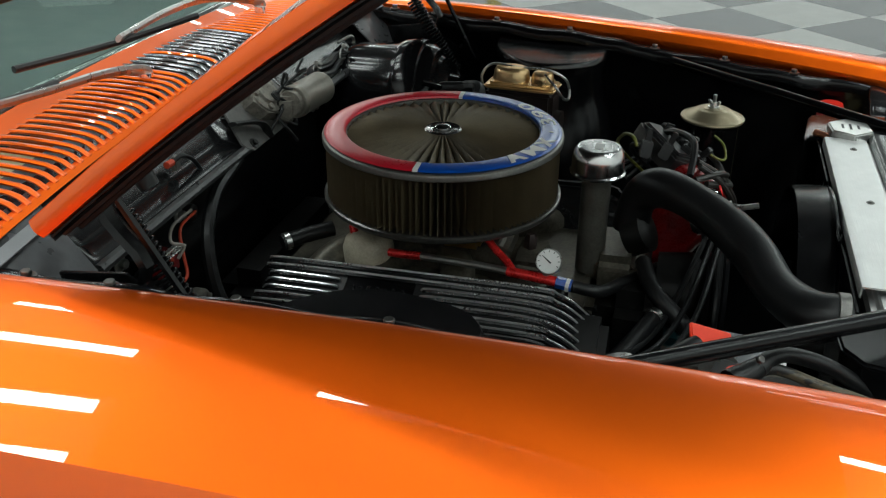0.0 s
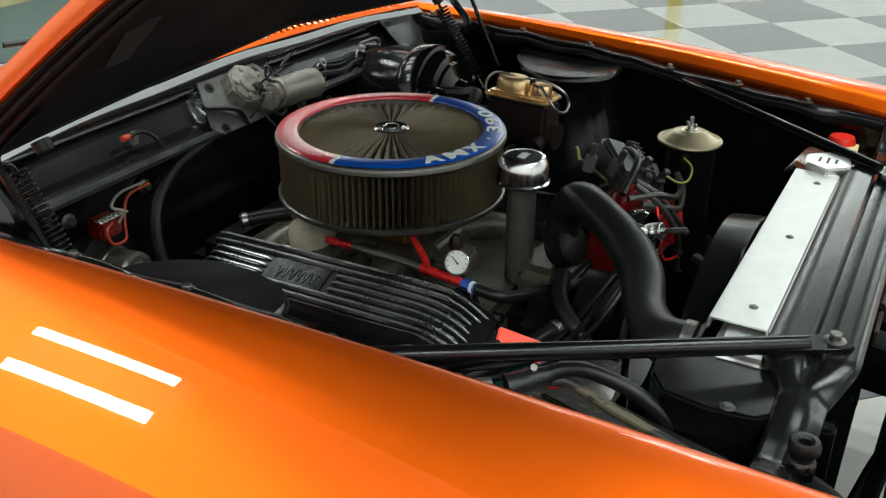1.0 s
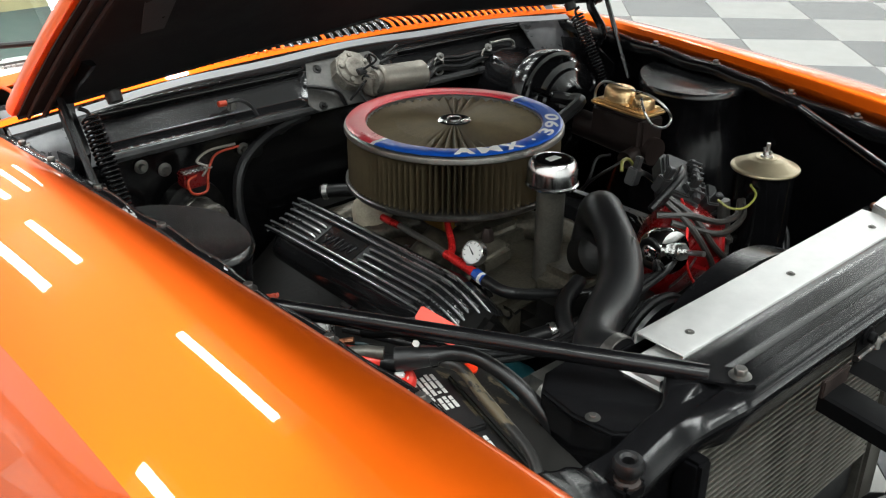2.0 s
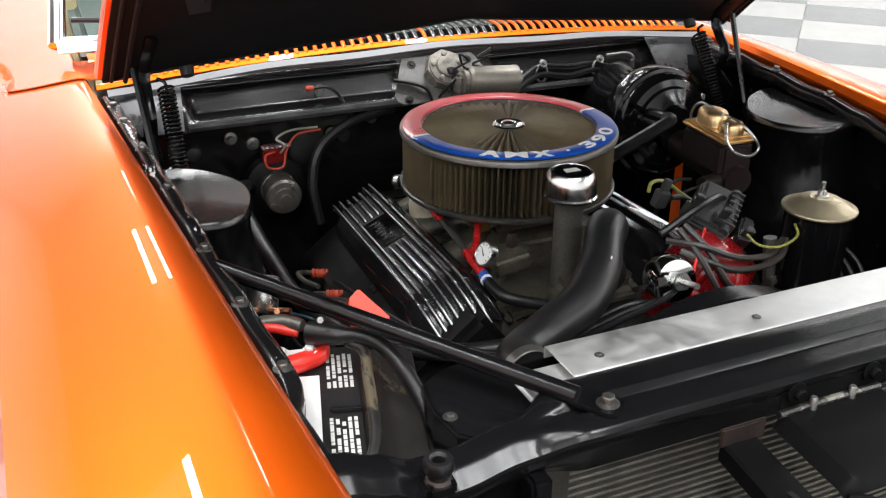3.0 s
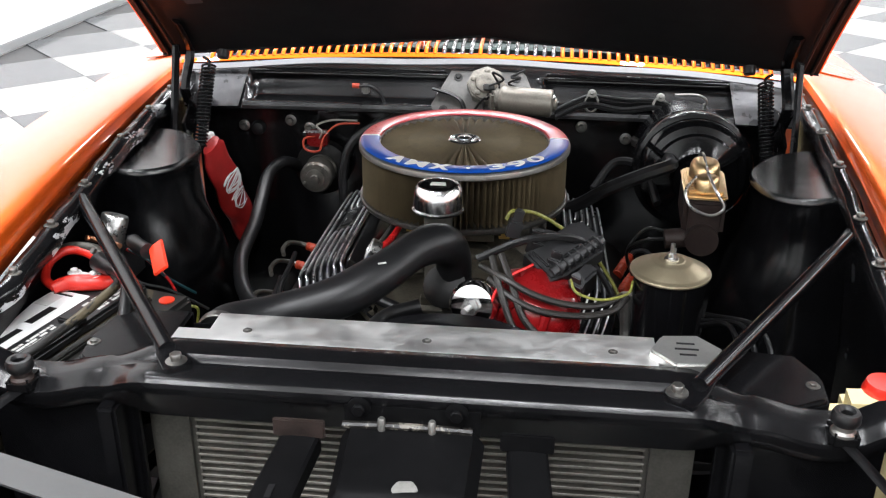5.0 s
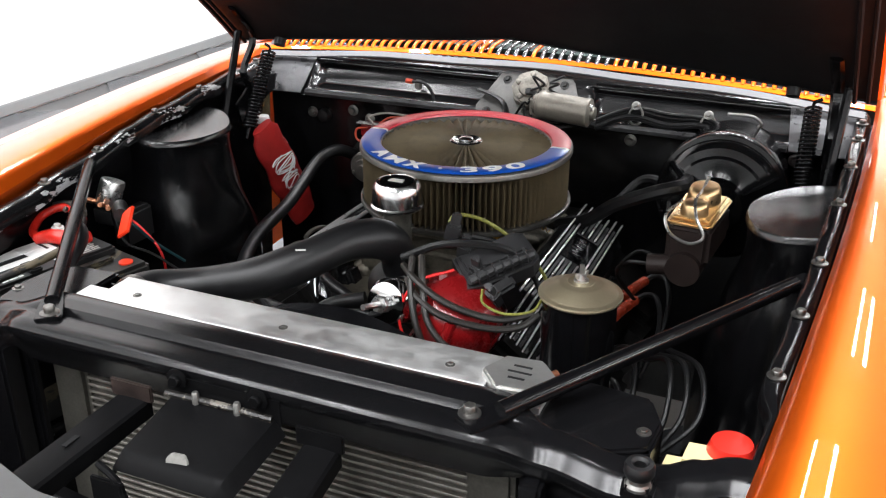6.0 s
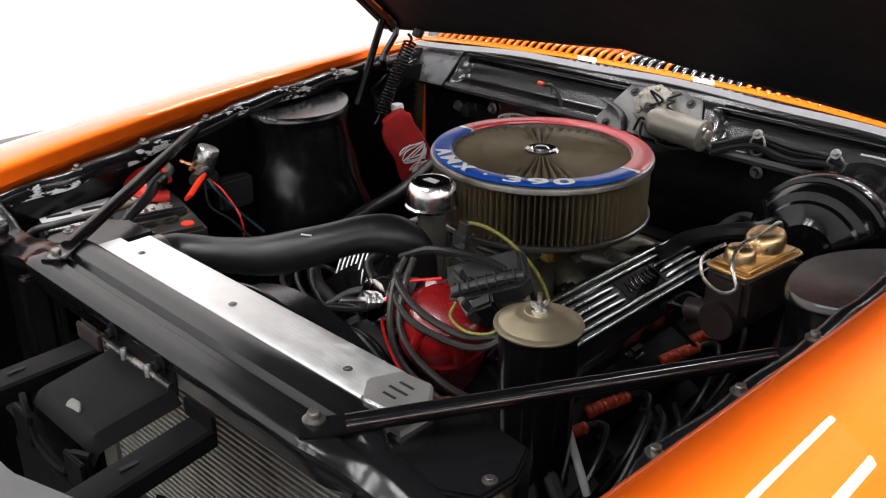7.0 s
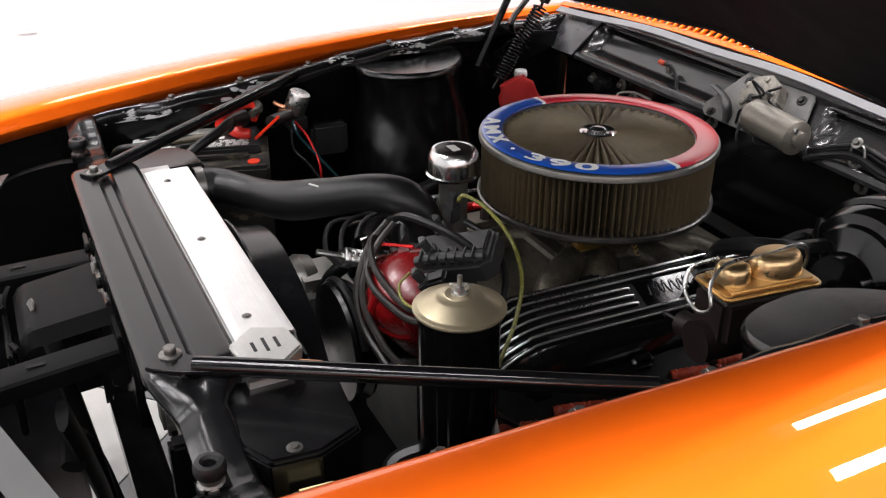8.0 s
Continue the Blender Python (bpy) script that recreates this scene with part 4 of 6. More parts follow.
def valve_cover(s):
    """Finned cover, its crown leaning outwards; s the side of the engine."""
    m = Matrix.Translation((-0.208, -0.035, 0.740) if s < 0 else (0.190, -0.080, 0.748)) @ pose(0, 0, 0, -2, s * 24, 0)
    y0, y1 = -0.218, 0.243
    shape = [(-0.088, -0.078), (-0.088, -0.068), (-0.074, -0.066), (-0.071, -0.050), (-0.064, -0.016), (-0.055, 0.006), (-0.040, 0.019), (-0.018, 0.0215)]
    shape = shape + [(-x, z) for x, z in shape[::-1]]

    def skin(u, v):
        k = v * (len(shape) - 1)
        a = min(int(k), len(shape) - 2)
        x, z = lerp(shape[a][0], shape[a + 1][0], k - a), lerp(shape[a][1], shape[a + 1][1], k - a)
        y = lerp(y0, y1, u)
        drop = 0.055 * (1 - min(1, (y - y0) / 0.075)) ** 1.9 + 0.05 * (1 - min(1, (y1 - y) / 0.04)) ** 2.2 if z > -0.05 else 0
        return m @ Vector((x, y, max(-0.064, z - drop) if z > -0.064 else z))
    bm = sheet(B(), 48, 45, skin)
    cover = part("valve_cover", bm, COVERMET, engine, "gloss black valve cover with bright fin edges")
    for y in (-0.16, 0.0, 0.16):
        for e in (-1, 1):
            lug = [(e * 0.070 - 0.012, y - 0.020), (e * 0.070 + 0.012, y - 0.020), (e * 0.070 + 0.012, y + 0.020), (e * 0.070 - 0.012, y + 0.020)]
            part("bolt_lug", prism(B(), lug, -0.066, -0.018, m, 0.008, 3), COVERMET, cover)
    part("fin_field", prism(B(), [(-0.037, y0 + 0.075), (0.037, y0 + 0.075), (0.037, y1 - 0.03), (-0.037, y1 - 0.03)], 0.0195, 0.0228, m, 0.0008), MATT, cover, "black painted field between the fins")
    for k in range(7):
        x = lerp(-0.0375, 0.0375, k / 6)
        spans = [(y0 + 0.006, y1 - 0.004)]
        if 2 <= k <= 4:
            spans = [(y0 + 0.006, 0.010), (0.130, y1 - 0.004)]
        for a, b in spans:
            line = ([(x, y0 - 0.004, -0.040), (x, y0 + 0.004, -0.025), (x, y0 + 0.024, 0.001), (x, y0 + 0.045, 0.017), (x, y0 + 0.070, 0.0255)] if a < y0 + 0.01 else [(x, a, 0.020), (x, a + 0.004, 0.0265)]) + [(x, (a + b) / 2, 0.028), (x, b - 0.012, 0.0275), (x, b, 0.018)]
            fin = part("fin", tube(B(), [m @ Vector((px, py, pz - 0.003)) for px, py, pz in line], 0.0026, 6, 4, flat=1.7), COVERMET, cover)
            part("fin_edge", tube(B(), [m @ Vector((px, py, pz + 0.0008)) for px, py, pz in line], 0.0017, 6, 4), FINMETAL, fin, "bright polished fin edge")
    # raised badge pad, its lettering left as plain bars
    yb = 0.070
    pad = part("badge_pad", prism(B(), [(-0.024, yb - 0.050), (0.024, yb - 0.050), (0.024, yb + 0.050), (-0.024, yb + 0.050)], 0.018, 0.0245, m, 0.001), GLOSS, cover)
    line = [m @ Vector((0.011 * math.sin(k * 1.9) - 0.004 + 0.006 * (k % 5 == 0), yb - 0.038 + 0.0037 * k, 0.0253)) for k in range(22)]
    bm = tube(B(), line, 0.0012, 6, 3)
    part("badge", bm, COVERMET, pad, "worn raised script left as a plain scroll")
    for y in (-0.19, 0.0, 0.18):
        part("cover_bolt", bolt(B(), m @ Vector((s * 0.081, y + 0.05, -0.068)), 0.005, 0.005, m.to_3x3() @ Vector((0, 0, 1))), STEEL, cover)


COVERMET = material("black_polished_casting", (0.014, 0.014, 0.015), 0.15, 0.2, var=0.3, scale=16, bump=0.08, rough_var=0.4)
FINMETAL = material("polished_fin_edges", (0.80, 0.80, 0.80), 0.32, 0.95, var=0.2, scale=14, rough_var=0.4)
valve_cover(-1)
valve_cover(1)

# front of the engine
bm = B()
box(bm, (0.0, -0.30, 0.60), (0.26, 0.10, 0.30), bevel=0.03)
lathe(bm, [(0, -0.02), (0.06, -0.02), (0.065, 0.03), (0.05, 0.05), (0, 0.05)], pose(0, -0.35, 0.70, 90, 0, 0), 28)
part("timing_cover", bm, GREASE, engine)
bm = B()
lathe(bm, [(0, 0), (0.085, 0), (0.088, 0.006), (0.078, 0.016), (0.088, 0.026), (0.085, 0.032), (0.02, 0.034), (0, 0.034)], pose(0, -0.40, 0.68, 90, 0, 0), 36)
part("water_pump_pulley", bm, BLACK, engine)
bm = B()
lathe(bm, [(0.02, 0), (0.032, 0.0), (0.032, 0.03), (0.02, 0.035), (0, 0.035)], pose(-0.005, -0.285, 0.79, 60, 0, -12), 24)
part("thermostat_housing", bm, GREASE, engine)

# oil filler breather
DULLTUBE = material("stained_grey_tube", (0.10, 0.095, 0.082), 0.4, 0.5, var=0.4, scale=18, bump=0.15)
breather = thing("breather_cap", (-0.028, -0.232, 0.74), "chrome push-in oil breather on a grey tube", "breather cap")
part("filler_tube", tube(B(), [(-0.028, -0.232, 0.74), (-0.028, -0.232, 0.90)], 0.021, 20, smooth=False), DULLTUBE, breather, "dull grey filler tube")
m = pose(-0.028, -0.232, 0)
cap = part("cap", lathe(B(), [(0.02, 0.893), (0.0385, 0.893), (0.0398, 0.8965), (0.0375, 0.899), (0.0372, 0.915), (0.0352, 0.926), (0.0305, 0.932), (0.027, 0.9325), (0.0262, 0.931), (0, 0.931)], m, 40), SATIN, breather, "polished chrome cap")
part("cap_disc", lathe(B(), [(0.0, 0.9315), (0.0255, 0.9315), (0.0255, 0.9325), (0, 0.9325)], m, 32), GLOSS, cap, "black printed disc")
part("mark", prism(B(), [(-0.012, -0.006), (0.012, -0.006), (0.010, 0.006), (-0.010, 0.006)], 0.9325, 0.9331, m), LABELGREY, cap)

# power steering reservoir
PX, PY = 0.294, -0.386
res = thing("steering_reservoir", (PX, PY, 0.66), "tall black canister with a pale gold dished lid and wing nut", "reservoir")
m = pose(PX, PY, 0)
part("canister", lathe(B(), [(0, 0.66), (0.044, 0.66), (0.0465, 0.67), (0.0460, 0.875), (0.0485, 0.878), (0.0485, 0.882), (0, 0.882)], m, 36), GLOSS, res)
lid = part("lid", lathe(B(), [(0.049, 0.8800), (0.0510, 0.8805), (0.0525, 0.8830), (0.0520, 0.8850), (0.0500, 0.8860), (0.0470, 0.8862), (0.0455, 0.8872), (0.0440, 0.8880), (0.0285, 0.8970), (0.0250, 0.8985), (0.0180, 0.8990), (0.0165, 0.9002), (0.0120, 0.9004), (0, 0.9004)], m, 48), LIDGOLD, res, "pale gold pressed lid")
bm = lathe(B(), [(0, 0.900), (0.0095, 0.900), (0.0095, 0.9025), (0.0065, 0.903), (0.0055, 0.909), (0.0030, 0.910), (0.0030, 0.922), (0, 0.9225)], m, 16)
for s in (-1, 1):
    prism(bm, [(0.004, -0.0045), (0.010, -0.0020), (0.0115, 0.0035), (0.0085, 0.0050), (0.004, 0.0015)][::s], -0.0016, 0.0016, Matrix.Translation((PX, PY, 0.908)) @ pose(0, 0, 0, 90, 0, 62) @ Matrix.Diagonal((s, 1, 1, 1)), 0.0006, 1)
part("wing_nut", bm, STEEL, lid, "steel wing nut")

# ---------------------------------------------------------------- radiator
rad = thing("radiator", (0, -0.60, 0.42), "aluminium radiator under a brushed cover plate", "radiator")
part("top_tank", box(B(), (0.010, -0.606, 0.853), (0.635, 0.066, 0.034), bevel=0.012, seg=3), ALU, rad, "welded aluminium tank")
for s in (-1, 1):
    part("side_tank", box(B(), (-0.008 + s * 0.282, -0.625, 0.62), (0.055, 0.055, 0.43), bevel=0.006), DULLTUBE, rad)
bm = box(B(), (-0.008, -0.62, 0.63), (0.512, 0.030, 0.41), bevel=0.002)
part("core", bm, MATT, rad)
fin_mesh = finish("core_fin", box(B(), (0, 0, 0), (0.512, 0.016, 0.0042), bevel=0.0008, seg=1), FINS)
for k in range(34):
    ob = new("core_fin", fin_mesh)
    ob.location = Vector((-0.008, -0.640, 0.835 - 0.0098 * k)) - rad.location
    ob.parent = rad
bm = sheet(B(), 2, 12, lambda u, v: (lerp(-0.252, 0.256, u), *[(-0.6255, 0.866), (-0.6255, 0.8735), (-0.6255, 0.878), (-0.6240, 0.8800), (-0.622, 0.8806), (-0.612, 0.8806), (-0.60, 0.8806), (-0.585, 0.8806), (-0.572, 0.8806), (-0.5635, 0.8806), (-0.5615, 0.880), (-0.5605, 0.878), (-0.5605, 0.866)][round(v * 12)]), 0.0022)
plate = part("cover_plate", bm, ALU, rad, "brushed aluminium cover plate")
bm = sheet(B(), 2, 6, lambda u, v: (lerp(-0.248, 0.252, u), *[(-0.6255, 0.8745), (-0.634, 0.8745), (-0.640, 0.8745), (-0.6415, 0.874), (-0.642, 0.872), (-0.642, 0.866), (-0.642, 0.858)][round(v * 6)]), 0.002)
lip = part("tank_flange", bm, ALU, rad, "bare aluminium flange under the plate's front edge")
for x in (-0.19, 0.0, 0.19):
    part("flange_rivet", bolt(B(), (x, -0.6335, 0.8755), 0.0055, 0.003), ALU, lip)
for x, y, z in ((-0.208, -0.6, 0.8806), (0.0, -0.6, 0.8806), (0.208, -0.6, 0.8806)):
    part("plate_screw", bolt(B(), (x, y, z), 0.0032, 0.0018), BOLTMET, plate)
CAPALLOY = material("bare_cap_alloy", (0.62, 0.62, 0.60), 0.34, 0.9, var=0.12, scale=30, bump=0.12, fine=220)
m = pose(0.287, -0.602, 0)
bm = lathe(B(), [(0, 0.868), (0.020, 0.868), (0.020, 0.876), (0, 0.876)], m, 24)
prism(bm, [(0.041 * math.cos(a * math.pi / 3 + 0.12), 0.037 * math.sin(a * math.pi / 3 + 0.12)) for a in range(6)], 0.874, 0.8905, m, 0.0025)
capr = part("radiator_cap", bm, CAPALLOY, rad, "bare alloy hexagonal filler cap")
bm = B()
for x, w in ((-0.012, 0.018), (0.0, 0.026), (0.012, 0.020)):
    prism(bm, [(-w / 2, x - 0.0018), (w / 2, x - 0.0018), (w / 2, x + 0.0018), (-w / 2, x + 0.0018)], 0.8905, 0.8909, m)
part("cap_print", bm, MATT, capr)
part("overflow_nipple", tube(B(), [(0.298, -0.575, 0.866), (0.314, -0.553, 0.867)], 0.0055, 10, smooth=False), COPPER, rad)

# shroud: flat wing on either side and the humped ring behind the core
shroud = thing("fan_shroud", (0, -0.56, 0.45), "black fan shroud with flat side wings", "fan shroud")
for s in (-1, 1):
    if s > 0:
        out = [(0.30, -0.660), (0.398, -0.660), (0.432, -0.642), (0.436, -0.596), (0.417, -0.553), (0.30, -0.540)]
    else:
        out = [(-0.30, -0.664), (-0.372, -0.664), (-0.392, -0.645), (-0.398, -0.600), (-0.390, -0.552), (-0.362, -0.532), (-0.30, -0.528)]
    bm = prism(B(), out if s > 0 else out[::-1], 0.855, 0.863, None, 0.003)
    wing = part("wing", bm, DUSTYBLACK, shroud, "glossy black sheet wing")
    bm = B()
    for (xa, ya), (xb, yb) in zip(out[1:], out[2:]):
        sheet(bm, 1, 2, lambda u, v: (lerp(xa, xb, u) * (1 - 0.008 * v), lerp(ya, yb, u), lerp(0.857, 0.70, v)), 0.002)
    part("wing_skirt", bm, BLACK, wing)
    bm = bolt(B(), (s * (0.422 if s > 0 else 0.387), -0.617, 0.863), 0.0045, 0.003)
    part("wing_bolt", bm, BOLTMET, wing)


def hump(u, v):
    a = math.pi * u
    r = 0.235
    y = lerp(-0.555, -0.508, v)
    return 0.02 + r * math.cos(a) * (1 - 0.04 * v), y, 0.655 + 0.213 * math.sin(a) * (1 - 0.02 * v)


part("ring", sheet(B(), 36, 5, hump, 0.004), BLACK, shroud, "rounded black shroud ring")
bm = B()
for s in (-1, 1):
    sheet(bm, 1, 1, lambda u, v: (s * lerp(0.235, 0.29, u), -0.556, lerp(0.86, 0.45, v)), 0.003)
sheet(bm, 36, 1, lambda u, v: (lerp(0.235, 0.28, v) * math.cos(math.pi * u), -0.556, lerp(0.655 + 0.225 * math.sin(math.pi * u), 0.862, v)), 0.003)
part("back_plate", bm, BLACK, shroud)

hose = thing("radiator_hose", (-0.10, -0.42, 0.80), "thick black moulded upper radiator hose", "hose")
part("hose_body", tube(B(), [(-0.262, -0.552, 0.842), (-0.255, -0.515, 0.838), (-0.205, -0.478, 0.838), (-0.135, -0.448, 0.850), (-0.082, -0.402, 0.868), (-0.045, -0.352, 0.880), (-0.015, -0.315, 0.874), (0.0, -0.292, 0.846), (0.0, -0.285, 0.80)], lambda t: 0.0275 + 0.0015 * math.sin(t * 19), 20, 8), RUBBER, hose)
bm = lathe(B(), [(0.0285, -0.007), (0.0300, -0.006), (0.0300, 0.006), (0.0285, 0.007)], Matrix.Translation((-0.262, -0.545, 0.8415)) @ pose(0, 0, 0, 90, 0, 0), 28)
part("hose_clamp", bm, BOLTMET, hose, "dull steel hose clamp")
part("hose_print", prism(B(), [(-0.008, -0.0012), (0.008, -0.0012), (0.008, 0.0012), (-0.008, 0.0012)], 0, 0.0004, Matrix.Translation((-0.080, -0.423, 0.8905)) @ pose(0, 0, 0, 40, 12, 52)), PRINT, hose)


# ---------------------------------------------------------------- ignition and pump at the engine's front
dist = thing("distributor", (0.10, -0.33, 0.70), "red ignition distributor with a black module on top", "distributor")
m = Matrix.Translation((0.122, -0.362, 0.800)) @ pose(0, 0, 0, 30, 10, 18)
bm = lathe(B(), [(0, -0.13), (0.034, -0.13), (0.044, -0.095), (0.052, -0.05), (0.060, -0.015), (0.0615, 0.0), (0.058, 0.004), (0.057, 0.026), (0.050, 0.042), (0.034, 0.052), (0, 0.055)], m, 32)
dcap = part("cap", bm, REDPAINT, dist, "glossy red cap")
for k in range(6):
    a = k * math.pi / 3 + 0.3
    part("cap_flute", tube(B(), [m @ Vector((0.0575 * math.cos(a), 0.0575 * math.sin(a), 0.002)), m @ Vector((0.0555 * math.cos(a), 0.0555 * math.sin(a), 0.028)), m @ Vector((0.040 * math.cos(a), 0.040 * math.sin(a), 0.049))], 0.0075, 10, 5), REDPAINT, dcap)
part("cap_clip", tube(B(), [m @ Vector(p) for p in ((-0.052, -0.036, 0.016), (-0.058, -0.040, -0.010), (-0.050, -0.036, -0.045))], 0.0035, 8, 4, flat=0.5), STEEL, dist, "bent steel cap clip")
MODULE = material("dusty_grey_plastic", (0.022, 0.022, 0.023), 0.42, var=0.35, scale=26, bump=0.2)
MT = (18, 22, -42)
mm = pose(0.160, -0.318, 0.868, *MT)
bm = prism(B(), [(-0.030, -0.052), (0.026, -0.054), (0.032, -0.030), (0.032, 0.040), (0.022, 0.054), (-0.024, 0.052), (-0.032, 0.038)], -0.018, 0.014, mm, 0.004)
mod = part("module", bm, MODULE, dist, "dusty black ignition module")
part("module_lid", prism(B(), [(-0.024, -0.044), (0.010, -0.044), (0.010, 0.044), (-0.024, 0.044)], 0.013, 0.019, mm, 0.002), MODULE, mod)
part("module_bar", tube(B(), [mm @ Vector(p) for p in ((0.020, -0.046, 0.017), (0.021, -0.020, 0.021), (0.021, 0.020, 0.021), (0.020, 0.046, 0.017))], 0.0072, 10, 5), MODULE, mod)
for k in range(7):
    part("module_rib", prism(B(), [(0.012, -0.0012), (0.031, -0.0012), (0.031, 0.0012), (0.012, 0.0012)], 0.014, 0.0292, mm @ Matrix.Translation((0, -0.036 + 0.012 * k, 0)), 0.0006, 1), MODULE, mod)
for k, (x, y, z, tilt) in enumerate(((0.088, -0.292, 0.900, 8), (0.118, -0.324, 0.888, 22), (0.146, -0.352, 0.876, 30), (0.176, -0.372, 0.852, 38))):
    cm = pose(x, y, z, tilt, 14, 10 - 12 * k)
    bm = prism(B(), [(-0.011, -0.008), (0.011, -0.008), (0.009, 0.009), (-0.009, 0.009)], -0.020, 0.006, cm, 0.002)
    prism(bm, [(-0.008, -0.004), (0.008, -0.004), (0.004, 0.005), (-0.004, 0.005)], 0.004, 0.024, cm, 0.0015)
    part("connector", bm, MODULE, dist, "black wedge-shaped plug connector")
part("connector", box(B(), (0.188, -0.35, 0.845), (0.02, 0.03, 0.05), (30, 22, -38), 0.004), RUBBER, dist)

vac = thing("fuel_pump_canister", (0.035, -0.40, 0.79), "chrome canister with a hex nut at the engine's front", "canister")
m = Matrix.Translation((0.040, -0.390, 0.822)) @ pose(0, 0, 0, 72, 0, -8)
part("can", lathe(B(), [(0, -0.02), (0.03, -0.02), (0.033, -0.012), (0.033, 0.014), (0.028, 0.022), (0.012, 0.024), (0, 0.024)], m, 32), CHROME, vac)
bm = prism(B(), [(0.013 * math.cos(a * math.pi / 3), 0.013 * math.sin(a * math.pi / 3)) for a in range(6)], 0.024, 0.038, m, 0.001, 1)
lathe(bm, [(0.004, 0.038), (0.004, 0.075), (0, 0.075)], m, 10)
part("nut", bm, STEEL, vac)

wire_n = 0


def wire(pts, r, mat, label, category="wire", group="engine wires", name="wire", seg=8):
    return solid(name, tube(B(), pts, r, seg, 8), mat, label, category, group)


HT = "thick black spark plug lead"
LEAD = material("dusty_brown_black_rubber", (0.016, 0.014, 0.012), 0.42, var=0.3, scale=40, bump=0.15)
for k in range(3):
    a = k * 0.012
    wire([(0.085 + a, -0.385, 0.835 - a), (0.03, -0.415 + a, 0.815 - a), (-0.03, -0.41 + a, 0.79), (-0.16, -0.385 + 2 * a, 0.745 - a), (-0.27, -0.33 + 3 * a, 0.735), (-0.315, -0.20 + 0.10 * k, 0.70)], 0.0042, RUBBER, HT, "spark plug lead", "spark plug leads", "spark_plug_lead")
for pts in ([(0.045, -0.368, 0.868), (0.076, -0.402, 0.869), (0.115, -0.414, 0.853), (0.157, -0.410, 0.839), (0.200, -0.404, 0.835), (0.236, -0.385, 0.842)],
            [(0.058, -0.385, 0.858), (0.085, -0.412, 0.848), (0.125, -0.422, 0.833), (0.183, -0.412, 0.823), (0.222, -0.402, 0.828), (0.243, -0.385, 0.842)],
            [(0.060, -0.372, 0.884), (0.072, -0.405, 0.858), (0.092, -0.430, 0.812), (0.120, -0.432, 0.770), (0.180, -0.42, 0.735)],
            [(0.072, -0.368, 0.886), (0.088, -0.402, 0.862), (0.108, -0.428, 0.820), (0.150, -0.430, 0.785), (0.215, -0.41, 0.755), (0.290, -0.30, 0.69)]):
    wire(pts, 0.0048, LEAD, "thick brown-black spark plug lead looped before the distributor", "spark plug lead", "spark plug leads", "spark_plug_lead")
for s in (-1, 1):
    for y in (-0.25, -0.150, 0.038, 0.118) if s > 0 else (-0.19, -0.108, 0.018, 0.102):
        b = thing("plug_boot", (s * 0.325, y, 0.68), "orange rubber spark plug boot", "plug boot", "spark plug boots")
        if s < 0:
            part("boot", tube(B(), [(-0.268, y, 0.650), (-0.292, y + 0.006, 0.658), (-0.322, y + 0.014, 0.662)], lambda t: 0.0095 - 0.0015 * t + 0.0009 * math.sin(t * 75), 12, 10), BOOT, b)
            part("lead_end", tube(B(), [(-0.320, y + 0.014, 0.662), (-0.338, y + 0.012, 0.668), (-0.352, y - 0.01, 0.678), (-0.352, y - 0.05, 0.684), (-0.340, y - 0.09, 0.690)], 0.0042, 8, 6), DULLTUBE, b, "grey lead")
            continue
        part("boot", tube(B(), [(0.268, y - 0.083, 0.672), (0.280, y - 0.053, 0.678), (0.294, y - 0.021, 0.682)], lambda t: 0.0095 - 0.0015 * t + 0.0009 * math.sin(t * 75), 12, 10), BOOT, b)
        part("lead_end", tube(B(), [(0.293, y - 0.023, 0.682), (0.306, y - 0.010, 0.688), (0.326, y - 0.020, 0.692), (0.342, y - 0.06, 0.68), (0.345, y - 0.10, 0.65), (0.33, y - 0.13, 0.60)], 0.0045, 8, 6), RUBBER, b)
wire([(0.074, -0.278, 0.900), (0.084, -0.271, 0.911), (0.118, -0.256, 0.902), (0.158, -0.243, 0.874), (0.200, -0.250, 0.842), (0.232, -0.275, 0.806), (0.252, -0.305, 0.770), (0.262, -0.33, 0.735)], 0.0027, YELLOWWIRE, "yellow and black striped wire looped over the engine")
wire([(0.11, -0.285, 0.888), (0.145, -0.268, 0.876), (0.188, -0.268, 0.848), (0.222, -0.292, 0.812), (0.246, -0.32, 0.77), (0.258, -0.34, 0.73)], 0.0042, RUBBER, "black wire beside the yellow one")
wire([(0.166, -0.388, 0.864), (0.174, -0.406, 0.854), (0.205, -0.413, 0.849), (0.239, -0.408, 0.857), (0.247, -0.392, 0.868)], 0.0019, YELLOWWIRE, "short yellow wire below the distributor")
wire([(0.115, -0.36, 0.87), (0.075, -0.40, 0.86), (0.06, -0.415, 0.81), (0.085, -0.42, 0.765), (0.125, -0.43, 0.755)], 0.0022, REDHOSE, "thin red wire beside the distributor")
bm = B()
tube(bm, [(0.245, -0.352, 0.83), (0.252, -0.362, 0.74)], 0.010, 10, smooth=False)
box(bm, (0.262, -0.365, 0.768), (0.05, 0.012, 0.012), (0, 0, 20), 0.003)
solid("wire_clip", bm, GREYMET, "steel clip holding the wires", "clip")
wire([(0.04, -0.36, 0.875), (0.10, -0.36, 0.905), (0.155, -0.33, 0.90), (0.185, -0.31, 0.885)], 0.0055, RUBBER, "thin black vacuum hose over the engine", "hose", "engine hoses", "vacuum_hose")
